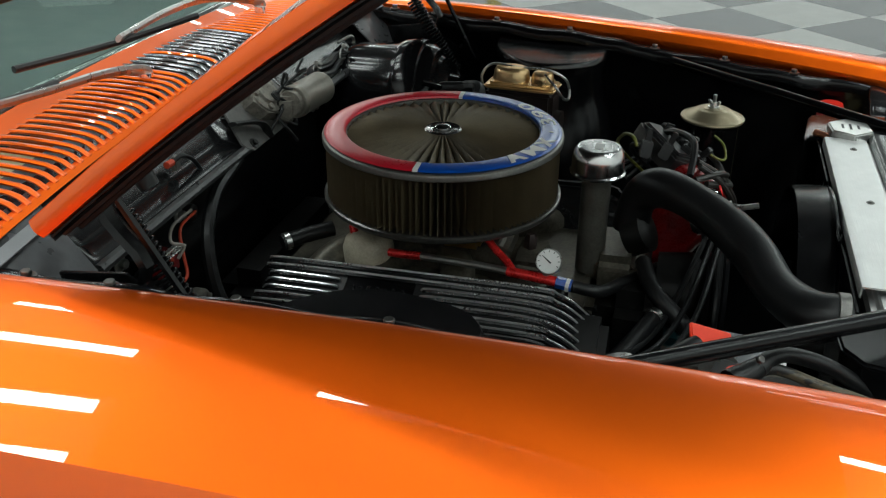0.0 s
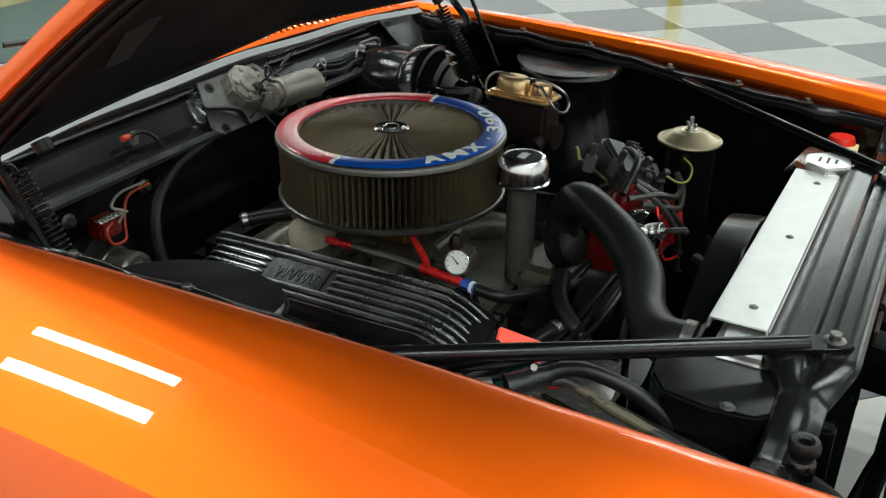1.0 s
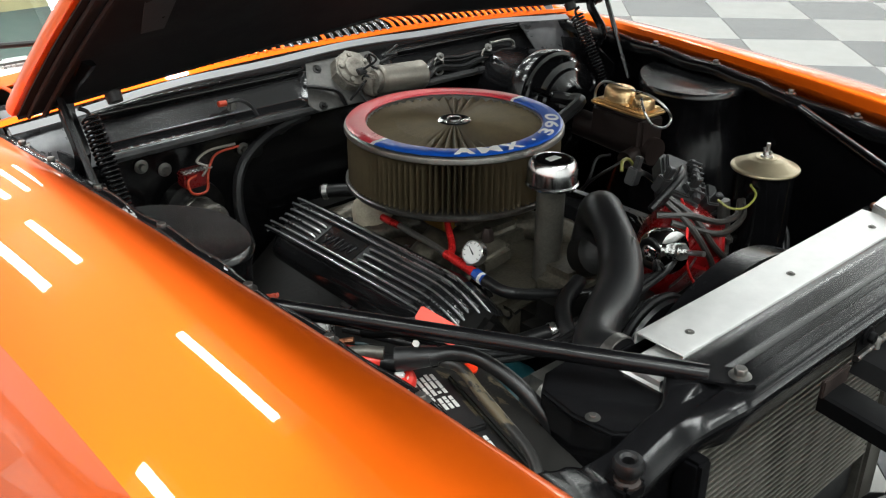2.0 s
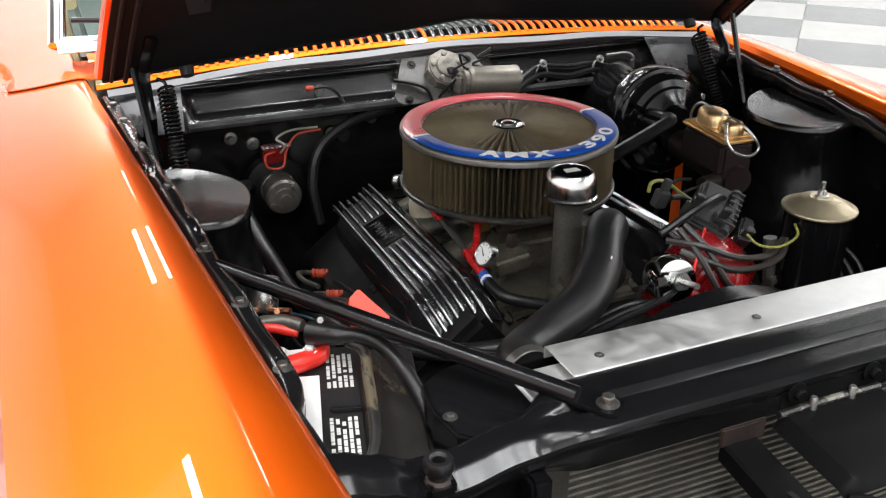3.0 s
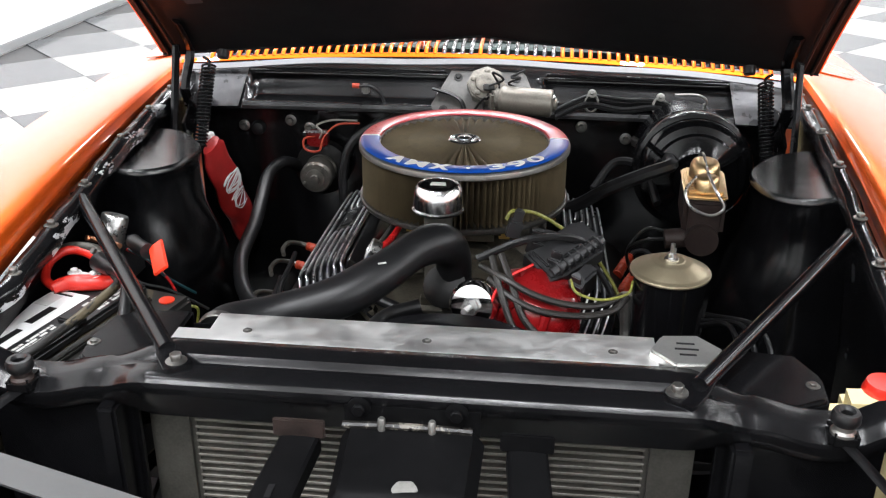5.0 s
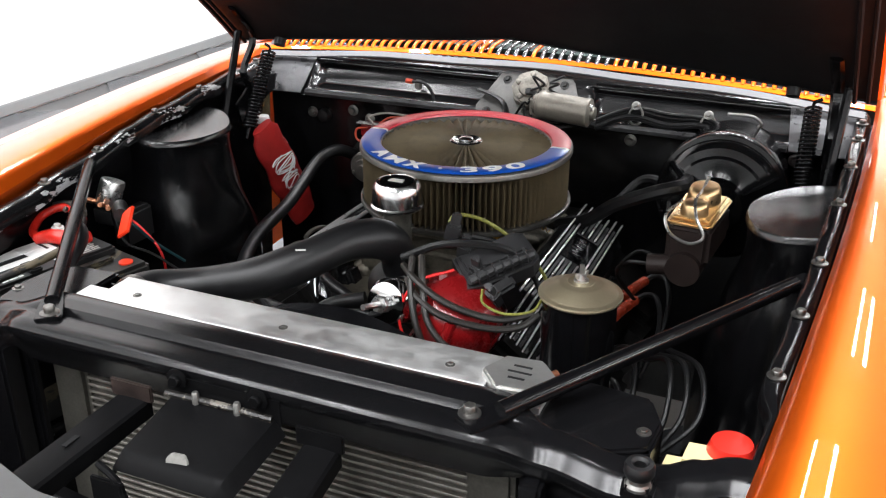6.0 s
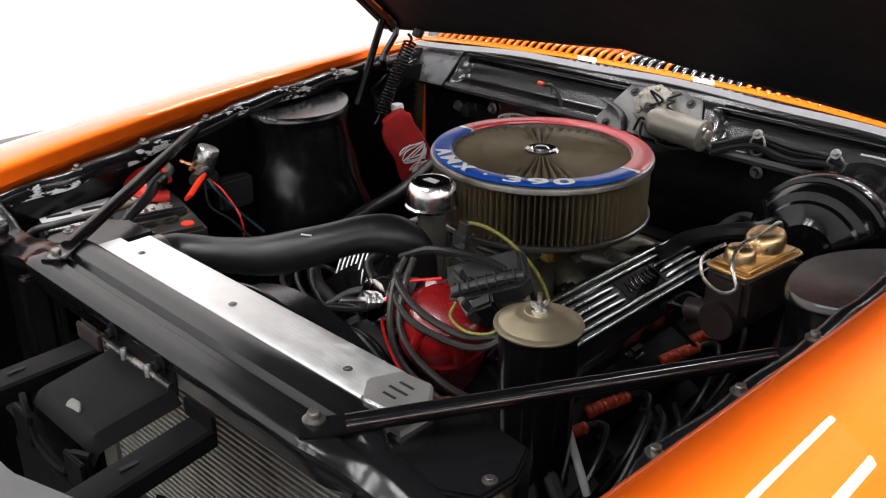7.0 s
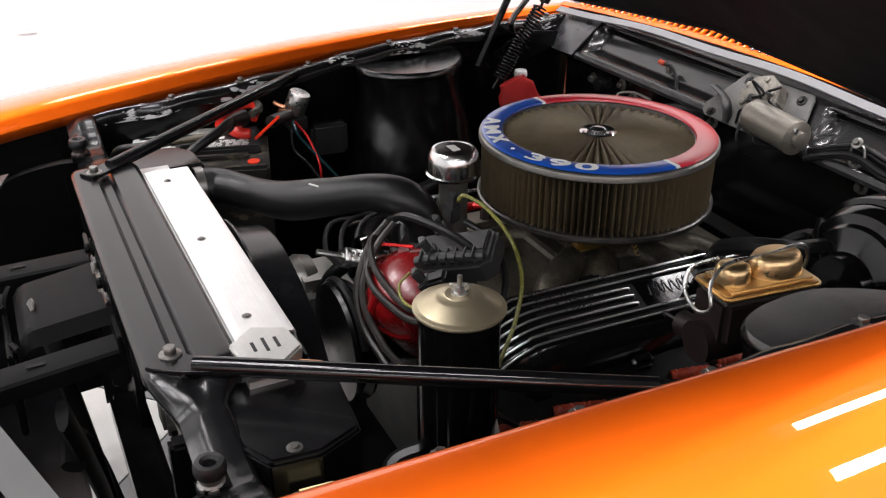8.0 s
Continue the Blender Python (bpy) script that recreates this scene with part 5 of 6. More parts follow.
wire([(0.13, 0.10, 0.76), (0.187, 0.077, 0.787), (0.24, 0.035, 0.838), (0.30, 0.022, 0.872), (0.335, 0.028, 0.884), (0.346, 0.055, 0.880)], 0.012, RUBBER, "thick black hose to the brake booster", "hose", "engine hoses", "vacuum_hose")
wire([(0.22, 0.13, 0.80), (0.26, 0.17, 0.84), (0.31, 0.14, 0.84), (0.33, 0.07, 0.80)], 0.008, RUBBER, "curved black hose behind the valve cover", "hose", "engine hoses", "vacuum_hose")
wire([(0.28, -0.40, 0.69), (0.27, -0.46, 0.67), (0.33, -0.47, 0.64), (0.42, -0.45, 0.64)], 0.012, RUBBER, "black hose below the steering reservoir", "hose", "engine hoses", "steering_hose")
wire([(0.33, -0.40, 0.70), (0.38, -0.42, 0.67), (0.44, -0.41, 0.62)], 0.010, RUBBER, "black hose below the steering reservoir", "hose", "engine hoses", "steering_hose")
for k in range(3):
    wire([(0.36 + 0.012 * k, -0.25 + 0.02 * k, 0.73), (0.40 + 0.02 * k, -0.30, 0.76), (0.41 + 0.02 * k, -0.36, 0.72), (0.40, -0.40, 0.66), (0.44, -0.42, 0.60)], 0.004, RUBBER, "thin black wire drooping beside the engine")
solid("dipstick", tube(B(), [(0.319, -0.356, 0.747), (0.335, -0.352, 0.70), (0.354, -0.349, 0.651)], 0.0055, 10, 4), LABELGREY, "pale grey metal tube beside the shroud", "tube")
bm = B()
box(bm, (-0.07, -0.35, 0.640), (0.06, 0.05, 0.07), (10, 0, 15), 0.012)
lathe(bm, [(0, 0), (0.030, 0), (0.034, 0.03), (0.02, 0.05), (0, 0.05)], pose(-0.035, -0.36, 0.637, 80, 0, 10), 24)
solid("fuel_pump", bm, TEAL, "teal painted pump at the engine's front", "pump")
bm = B()
box(bm, (-0.17, -0.40, 0.655), (0.11, 0.10, 0.11), (0, 0, 0), 0.02)
lathe(bm, [(0, 0), (0.06, 0), (0.065, 0.02), (0.05, 0.05), (0, 0.05)], pose(-0.19, -0.40, 0.66, 90, 0, 0), 24)
solid("alternator", bm, GREYMET, "grey alternator low beside the engine", "alternator")
part("accessory_mount", lathe(B(), [(0, 0), (0.055, 0), (0.058, 0.05), (0.04, 0.09), (0, 0.09)], pose(-0.20, -0.28, 0.64, 90, 0, 0), 28), TEAL, engine, "teal painted accessory mount")
solid("fan_belt", tube(B(), [(0.0 + 0.088 * math.cos(a), -0.417, 0.68 + 0.088 * math.sin(a)) for a in [0.35 + k * 0.42 for k in range(8)]] + [(-0.225, -0.42, 0.62), (-0.21, -0.42, 0.595), (0.02, -0.417, 0.592)], 0.006, 8, 3), RUBBER, "black rubber fan belt round the pulley", "belt")
solid("water_hose", tube(B(), [(-0.045, -0.31, 0.77), (-0.10, -0.33, 0.755), (-0.13, -0.38, 0.72), (-0.14, -0.42, 0.66)], 0.012, 14, 6), RUBBER, "short black rubber bypass hose", "hose", "engine hoses")

# fuel line with its gauge
line = thing("fuel_line", (-0.13, -0.05, 0.74), "red hose fuel line with a white-faced pressure gauge", "fuel line")
part("red_end", tube(B(), [(-0.085, 0.10, 0.82), (-0.112, 0.108, 0.80), (-0.118, 0.085, 0.775), (-0.122, 0.04, 0.772), (-0.126, 0.0, 0.775)], 0.0062, 12, 6), REDHOSE, line)
part("steel_pipe", tube(B(), [(-0.126, 0.0, 0.775), (-0.135, -0.09, 0.777), (-0.143, -0.14, 0.778)], 0.0055, 10, 4), GREYMET, line)
part("red_mid", tube(B(), [(-0.142, -0.13, 0.778), (-0.146, -0.17, 0.777), (-0.148, -0.20, 0.775)], 0.0072, 12, 4), REDHOSE, line)
part("blue_fitting", tube(B(), [(-0.148, -0.20, 0.775), (-0.150, -0.222, 0.773)], 0.0085, 6, smooth=False), RINGBLUE, line)
part("white_fitting", tube(B(), [(-0.1495, -0.214, 0.7735), (-0.150, -0.219, 0.773)], 0.0092, 10, smooth=False), WHITE, line)
part("dark_hose", tube(B(), [(-0.150, -0.222, 0.773), (-0.14, -0.26, 0.765), (-0.08, -0.285, 0.75), (0.0, -0.33, 0.74)], 0.009, 12, 6), RUBBER, line)
part("red_branch", tube(B(), [(-0.10, -0.08, 0.825), (-0.11, -0.10, 0.80), (-0.125, -0.125, 0.785), (-0.142, -0.14, 0.778)], 0.0055, 10, 5), REDHOSE, line)
gm = Matrix.Translation((-0.142, -0.187, 0.802)) @ Vector((-0.88, -0.12, 0.46)).normalized().to_track_quat("Z", "Y").to_matrix().to_4x4()
gauge = part("gauge", lathe(B(), [(0, -0.016), (0.016, -0.016), (0.0185, -0.013), (0.0185, 0.0), (0.0175, 0.001), (0.0165, -0.001), (0, -0.001)], gm, 32), STEEL, line, "small steel-cased gauge")
part("dial", lathe(B(), [(0, -0.0006), (0.0162, -0.0006), (0.0162, -0.0002), (0, -0.0002)], gm, 32), WHITE, gauge, "white dial")
bm = prism(B(), [(-0.0012, -0.004), (0.0012, -0.004), (0.0004, 0.012), (-0.0004, 0.012)], 0.0002, 0.0006, gm @ pose(0, 0, 0, 0, 0, 50))
for k in range(9):
    prism(bm, [(-0.0005, 0.0125), (0.0005, 0.0125), (0.0005, 0.015), (-0.0005, 0.015)], 0.0, 0.0003, gm @ pose(0, 0, 0, 0, 0, -120 + 30 * k))
part("needle", bm, MATT, gauge)
part("stem", tube(B(), [(-0.142, -0.185, 0.79), (-0.146, -0.185, 0.776)], 0.006, 8, smooth=False), STEEL, gauge)

# ---------------------------------------------------------------- bulkhead: wiper motor, loom, booster, blower
wm = thing("wiper_motor", (0.05, 0.31, 0.89), "bare grey wiper motor on a pale bracket plate", "wiper motor")
bm = prism(B(), [(-0.065, 0.092), (0.078, 0.092), (0.085, 0.084), (0.112, 0.016), (0.07, -0.006), (-0.085, -0.006), (-0.098, 0.002), (-0.100, 0.014)], 0, 0.004, Matrix.Translation((0, shelf_y(0, 0.895) - 0.006, 0.895)) @ pose(0, 0, 0, 45, 0, 0), 0.0012)
wplate = part("bracket_plate", bm, PALEZINC, wm, "pale grey zinc bracket plate")
part("bracket_strap", tube(B(), [(-0.098, 0.296, 0.935), (-0.062, 0.288, 0.927), (-0.040, 0.276, 0.918), (-0.030, 0.270, 0.895)], 0.009, 8, 5, flat=0.4), MATT, wplate, "black strap")
for x, z in ((-0.05, 0.952), (0.066, 0.952), (-0.075, 0.90), (0.085, 0.905)):
    part("plate_bolt", bolt(B(), (x, shelf_y(0, z) - 0.012, z), 0.005, 0.004, (0, -0.72, 0.7)), GREASE, wplate)
m = Matrix.Translation((0.008, 0.300, 0.943)) @ pose(0, 0, 0, 50, 0, 0)
rim = [((0.0355 + 0.0030 * max(0, math.cos(8 * a)) ** 3) * math.cos(a), (0.0355 + 0.0030 * max(0, math.cos(8 * a)) ** 3) * math.sin(a)) for a in [k * math.pi / 48 for k in range(96)]]
bm = prism(B(), rim, -0.014, 0.010, m, 0.001, 1)
lathe(bm, [(0.034, 0.009), (0.033, 0.013), (0.022, 0.014), (0.020, 0.019), (0.013, 0.021), (0.010, 0.020), (0, 0.020)], m, 32)
gbox = part("gearbox", bm, GEARCAST, wm, "stained cast gearbox with a scalloped rim")
for k in range(5):
    a = k * 1.2566 + 0.3
    part("gearbox_boss", lathe(B(), [(0.0058, 0.008), (0.0052, 0.0175), (0.0035, 0.0185), (0, 0.0185)], m @ pose(0.0265 * math.cos(a), 0.0265 * math.sin(a), 0), 10), GEARCAST, gbox)
part("terminal_plate", box(B(), m @ Vector((0.006, -0.012, 0.020)), (0.022, 0.014, 0.006), (50, 0, 12), 0.002), MATT, gbox)
bm = box(B(), (0.034, 0.270, 0.922), (0.036, 0.032, 0.040), (0, 0, 20), 0.006)
lathe(bm, [(0, 0), (0.019, 0), (0.021, 0.006), (0.021, 0.014), (0, 0.014)], Matrix.Translation((0.028, 0.260, 0.930)) @ pose(0, 0, 0, 0, 93, -3), 20)
part("gearbox_neck", bm, GEARCAST, gbox)
m = Matrix.Translation((0.036, 0.258, 0.930)) @ pose(0, 0, 0, 0, 93, -3)
bm = lathe(B(), [(0, 0), (0.024, 0), (0.0265, 0.003), (0.0270, 0.008), (0.0262, 0.010), (0.0262, 0.092), (0.0270, 0.094), (0.0265, 0.100), (0.020, 0.103), (0.013, 0.104), (0.012, 0.110), (0.006, 0.112), (0, 0.112)], m, 36)
can = part("motor_can", bm, CANTAN, wm, "dull tan-grey motor can")
for a in (0.6, 3.7):
    part("through_bolt", lathe(B(), [(0.0042, 0.098), (0.0042, 0.107), (0, 0.108)], m @ pose(0.0175 * math.cos(a), 0.0175 * math.sin(a), 0), 8), STEEL, can)
wire([(0.03, 0.28, 0.905), (0.045, 0.262, 0.89), (0.07, 0.27, 0.885), (0.10, 0.285, 0.888)], 0.003, RUBBER, "short black wire below the wiper motor")

rng = random.Random(5)
for k in range(6):
    pts = [(0.012 + 0.012 * k + rng.uniform(-0.012, 0.012), 0.272 + rng.uniform(-0.012, 0.006), 0.945 + rng.uniform(-0.02, 0.012))]
    for j in range(4):
        pts.append((pts[-1][0] + rng.uniform(-0.022, 0.03), 0.262 + rng.uniform(-0.012, 0.014), pts[-1][2] + rng.uniform(-0.03, 0.018)))
    wire(pts, 0.0024, RUBBER, "thin black wire tangled round the wiper motor")

harness = thing("wiring_loom", (0.28, 0.31, 0.89), "bundle of black wires clipped along the firewall", "wiring loom")
for k in range(7):
    dy, dz = 0.006 * math.sin(k * 2.1), 0.007 * math.cos(k * 1.7)
    part("strand", tube(B(), [(0.145, 0.27 + dy, 0.900 + dz), (0.18, 0.285 + dy, 0.915 + dz), (0.215, 0.297 + dy, 0.922 + dz * 1.3), (0.275, 0.292 + dy, 0.916 + dz * 1.6), (0.34, 0.297 + dy, 0.918 + dz), (0.385, 0.27 + dy, 0.902 + dz * 1.5), (0.44, 0.235 + dy, 0.872 + dz), (0.50, 0.20 + dy, 0.80)], 0.0036 + 0.0006 * (k % 3), 8, 7), RUBBER, harness)
for x, z in ((0.214, 0.926), (0.345, 0.923)):
    bm = tube(B(), [(x + 0.013 * math.cos(a), 0.292 + 0.002 * math.sin(a), z - 0.008 + 0.017 * math.sin(a)) for a in [k * 0.7 for k in range(9)]], 0.0025, 6, 2)
    bolt(bm, (x, 0.288, z + 0.012), 0.005, 0.006, (0, -0.8, 0.6))
    part("clip", bm, GREYMET, harness, "bright wire clip")
wire([(0.375, 0.312, 0.935), (0.42, 0.303, 0.937), (0.435, 0.303, 0.922), (0.405, 0.306, 0.912), (0.385, 0.31, 0.915)], 0.003, GREYMET, "bent pale wire loop on the firewall")
sender = thing("firewall_sensor", (-0.245, 0.315, 0.915), "small pale bracket with an orange-tipped wire", "sensor")
part("bracket", box(B(), (-0.236, 0.312, 0.926), (0.016, 0.010, 0.02), bevel=0.003), GREYMET, sender)
part("tip", tube(B(), [(-0.262, 0.309, 0.933), (-0.248, 0.309, 0.932)], 0.005, 8, smooth=False), BOOT, sender)
part("lead", tube(B(), [(-0.248, 0.309, 0.932), (-0.225, 0.307, 0.933), (-0.205, 0.303, 0.92), (-0.192, 0.296, 0.895), (-0.18, 0.29, 0.875)], 0.0032, 8, 6), RUBBER, sender)
for k in range(3):
    wire([(-0.10, 0.29, 0.885 - 0.004 * k), (-0.15, 0.285, 0.878 - 0.003 * k), (-0.20, 0.28, 0.865), (-0.255, 0.265, 0.83), (-0.275, 0.25, 0.77 - 0.02 * k), (-0.27, 0.23, 0.70)], 0.0095 - 0.003 * k, RUBBER, "black wire sheath across the firewall")

BOOSTBLACK = material("gloss_booster_black", (0.004, 0.004, 0.0045), 0.13, var=0.3, scale=14, bump=0.05, rough_var=0.3, spec=0.3)
booster = thing("brake_booster", (0.40, 0.23, 0.75), "round black brake booster on the firewall", "brake booster")
m = Matrix.Translation((0.396, 0.290, 0.828)) @ pose(0, 0, 0, 86, 0, 0)
bm = lathe(B(), [(0, -0.045), (0.08, -0.045), (0.098, -0.02), (0.101, 0.02), (0.102, 0.100), (0.1065, 0.108), (0.1085, 0.115), (0.1085, 0.148), (0.1065, 0.152), (0.1000, 0.154), (0.0980, 0.166), (0.0900, 0.177), (0.0780, 0.181), (0.0740, 0.187), (0.056, 0.193), (0.046, 0.198), (0.042, 0.215), (0, 0.217)], m, 56)
part("drum", bm, BOOSTBLACK, booster)
for k in range(3):
    a = k * 2.09 + 0.5
    bm = tube(B(), [m @ Vector((0.045 * math.cos(a), 0.045 * math.sin(a), 0.194)), m @ Vector((0.070 * math.cos(a), 0.070 * math.sin(a), 0.188)), m @ Vector((0.096 * math.cos(a), 0.096 * math.sin(a), 0.164))], 0.010, 8, 4, flat=0.6)
    part("pressed_rib", bm, BOOSTBLACK, booster)
part("check_valve", tube(B(), [(0.345, 0.14, 0.868), (0.345, 0.09, 0.876), (0.344, 0.050, 0.880)], 0.011, 10, 4), RUBBER, booster)
mc = thing("master_cylinder", (0.39, -0.05, 0.80), "iron brake master cylinder with a gold plated lid", "master cylinder")
bm = B()
MCM = Matrix.Translation((0.386, -0.046, -0.002)) @ pose(0, 0, 0, 0, 0, -5) @ Matrix.Diagonal((0.87, 0.88, 1, 1))
prism(bm, [(-0.037, -0.072), (0.037, -0.072), (0.039, 0.074), (-0.039, 0.074)], 0.818, 0.880, MCM, 0.008, 3)
tube(bm, [MCM @ Vector((0, -0.085, 0.815)), MCM @ Vector((0, 0.20, 0.822))], 0.026, 20, smooth=False)
tube(bm, [MCM @ Vector((-0.02, -0.055, 0.81)), MCM @ Vector((-0.065, -0.06, 0.805))], 0.016, 14, smooth=False)
part("body", bm, BROWNCAST, mc, "rust-brown cast iron body")
bm = B()
prism(bm, [(-0.038, -0.068), (-0.032, -0.075), (0.032, -0.075), (0.038, -0.068), (0.041, 0.07), (0.034, 0.077), (-0.034, 0.077), (-0.041, 0.07)], 0.880, 0.8875, MCM, 0.003)
prism(bm, [(-0.033, -0.064), (0.033, -0.064), (0.035, 0.067), (-0.035, 0.067)], 0.8865, 0.892, MCM, 0.003)
for y, ry, rx, h in ((0.026, 0.040, 0.029, 0.917), (-0.041, 0.024, 0.024, 0.912)):
    pr = [(1.0, 0.891), (0.97, 0.897), (0.93, lerp(0.89, h, 0.7)), (0.82, h - 0.002), (0.6, h), (0.0, h)]
    lathe(bm, pr, MCM @ Matrix.Translation((0, y, 0)) @ Matrix.Diagonal((rx, ry, 1, 1)), 28)
mlid = part("lid", bm, GOLD, mc, "gold plated double-humped lid", angle=50)
bm = B()
tube(bm, [MCM @ Vector(p) for p in ((-0.012, 0.083, 0.868), (-0.010, 0.088, 0.897), (-0.004, 0.066, 0.918), (0.0, 0.01, 0.915), (0.002, -0.05, 0.915), (0.014, -0.084, 0.900), (0.030, -0.092, 0.876), (0.008, -0.096, 0.864), (-0.026, -0.092, 0.874), (-0.038, -0.078, 0.896), (-0.020, -0.05, 0.912))], 0.0024, 8, 6)
part("bail_wire", bm, STEEL, mc, "steel bail wire")
bm = B()
for k in range(2):
    tube(bm, [MCM @ Vector((-0.065, -0.06 + 0.04 * k, 0.805)), MCM @ Vector((-0.10, -0.065 + 0.05 * k, 0.802)), MCM @ Vector((-0.13, -0.02, 0.76)), MCM @ Vector((-0.11, 0.06, 0.68))], 0.003, 8, 6)
part("brake_pipe", bm, GREASE, mc)

BLOWERGREY = material("dull_grey_motor_case", (0.20, 0.19, 0.17), 0.34, 0.8, var=0.4, scale=20, bump=0.15)
blower = thing("heater_blower", (-0.33, 0.30, 0.74), "black heater blower motor on the firewall", "heater blower")
m = Matrix.Translation((-0.330, 0.325, 0.757)) @ pose(0, 0, 0, 90, 0, 0)
part("mounting_plate", lathe(B(), [(0, 0), (0.056, 0), (0.058, 0.006), (0.056, 0.026), (0.040, 0.032), (0, 0.032)], m, 36), GREASE, blower)
bm = lathe(B(), [(0, 0.030), (0.033, 0.030), (0.033, 0.040), (0.031, 0.042), (0.031, 0.068), (0.033, 0.070), (0.033, 0.080), (0.029, 0.085), (0.020, 0.086), (0.019, 0.091), (0.010, 0.092), (0.009, 0.098), (0, 0.099)], m, 36)
for a in (0.9, 3.6):
    lathe(bm, [(0.004, 0.083), (0.004, 0.090), (0, 0.091)], m @ pose(0.025 * math.cos(a), 0.025 * math.sin(a), 0), 10)
part("motor", bm, BLOWERGREY, blower, "dull grey motor case")
reg = thing("resistor_box", (-0.333, 0.30, 0.82), "small red box with a perforated steel plate", "relay")
part("case", box(B(), (-0.333, 0.290, 0.826), (0.042, 0.030, 0.030), bevel=0.004), REDPAINT, reg)
bm = B()
for i in range(7):
    for j in range(2):
        tube(bm, [(-0.355 + 0.0075 * i + 0.0034 * math.cos(a), 0.270 + 0.009 * j + 0.0034 * math.sin(a), 0.8440) for a in [k * 1.05 for k in range(7)]], 0.0011, 4, 1, smooth=False)
part("perforated_plate", bm, STEEL, reg)
wire([(-0.335, 0.272, 0.835), (-0.355, 0.262, 0.832), (-0.352, 0.257, 0.812), (-0.325, 0.260, 0.809), (-0.315, 0.268, 0.836), (-0.29, 0.283, 0.858), (-0.245, 0.285, 0.862)], 0.0022, BOOT, "thin orange wire looped beside the red box")
wire([(-0.325, 0.270, 0.832), (-0.318, 0.264, 0.848), (-0.33, 0.274, 0.858), (-0.30, 0.287, 0.866), (-0.25, 0.288, 0.866)], 0.0022, WHITEWIRE, "thin pale wire looped beside the red box")

bag = thing("washer_bag", (-0.48, 0.17, 0.64), "red vinyl washer fluid bag with worn white print", "washer bag")


def bag_f(u, v):
    c = Vector((-0.505, 0.137, 0.853)).lerp(Vector((-0.480, 0.243, 0.630)), v)
    a = 2 * math.pi * u
    w = 0.036 + 0.008 * math.sin(v * math.pi) - 0.008 * (v < 0.05)
    d = 0.011 + 0.006 * math.sin(v * math.pi * 0.9)
    k = 1 + 0.08 * math.sin(v * 17 + u * 9)
    ax = Vector((0.10, 0.92, 0.36)).normalized()
    return c + ax * (w * math.cos(a) * k) + Vector((0.97, -0.14, 0.10)).normalized() * (d * math.sin(a) * k)


bm = sheet(B(), 28, 24, bag_f)
bmesh.ops.remove_doubles(bm, verts=bm.verts, dist=0.0004)
bmesh.ops.holes_fill(bm, edges=[e for e in bm.edges if e.is_boundary])
part("pouch", bm, REDBAG, bag, angle=60)
part("filler_cap", lathe(B(), [(0, 0.852), (0.012, 0.852), (0.014, 0.859), (0.012, 0.867), (0, 0.868)], pose(-0.520, 0.168, 0.0), 20), WHITE, bag, "white screw cap")
bm = B()
for k in range(3):
    line = []
    for j in range(15):
        v = 0.30 + 0.09 * k + 0.012 * j + 0.03 * math.sin(j * 2.3 + k)
        u = 0.25 + (0.13 - 0.02 * k) * math.sin(j * 1.35 + 2 * k)
        line.append(bag_f(u, v) + Vector((0.97, -0.14, 0.10)).normalized() * 0.001)
    tube(bm, line, 0.0016 - 0.0003 * k, 6, 3)
part("print", bm, WHITE, bag)

for pts, r in (([(-0.375, 0.31, 0.755), (-0.398, 0.255, 0.783), (-0.416, 0.205, 0.774), (-0.410, 0.12, 0.748), (-0.403, 0.054, 0.732), (-0.391, -0.078, 0.716), (-0.34, -0.20, 0.705), (-0.25, -0.28, 0.71), (-0.12, -0.34, 0.73)], 0.0125),
               ([(-0.075, 0.155, 0.775), (-0.105, 0.19, 0.772), (-0.13, 0.215, 0.768)], 0.012)):
    h = thing("heater_hose", pts[0], "black rubber heater hose", "hose", "heater hoses")
    part("hose_body", tube(B(), pts, r, 14, 8), RUBBER, h)
    p = Vector(pts[-1])
    d = (Vector(pts[-1]) - Vector(pts[-2])).normalized()
    part("hose_clamp", lathe(B(), [(r + 0.0003, -0.005), (r + 0.0016, -0.004), (r + 0.0016, 0.004), (r + 0.0003, 0.005)], Matrix.Translation(p - d * 0.008) @ d.to_track_quat("Z", "Y").to_matrix().to_4x4(), 20), STEEL, h)

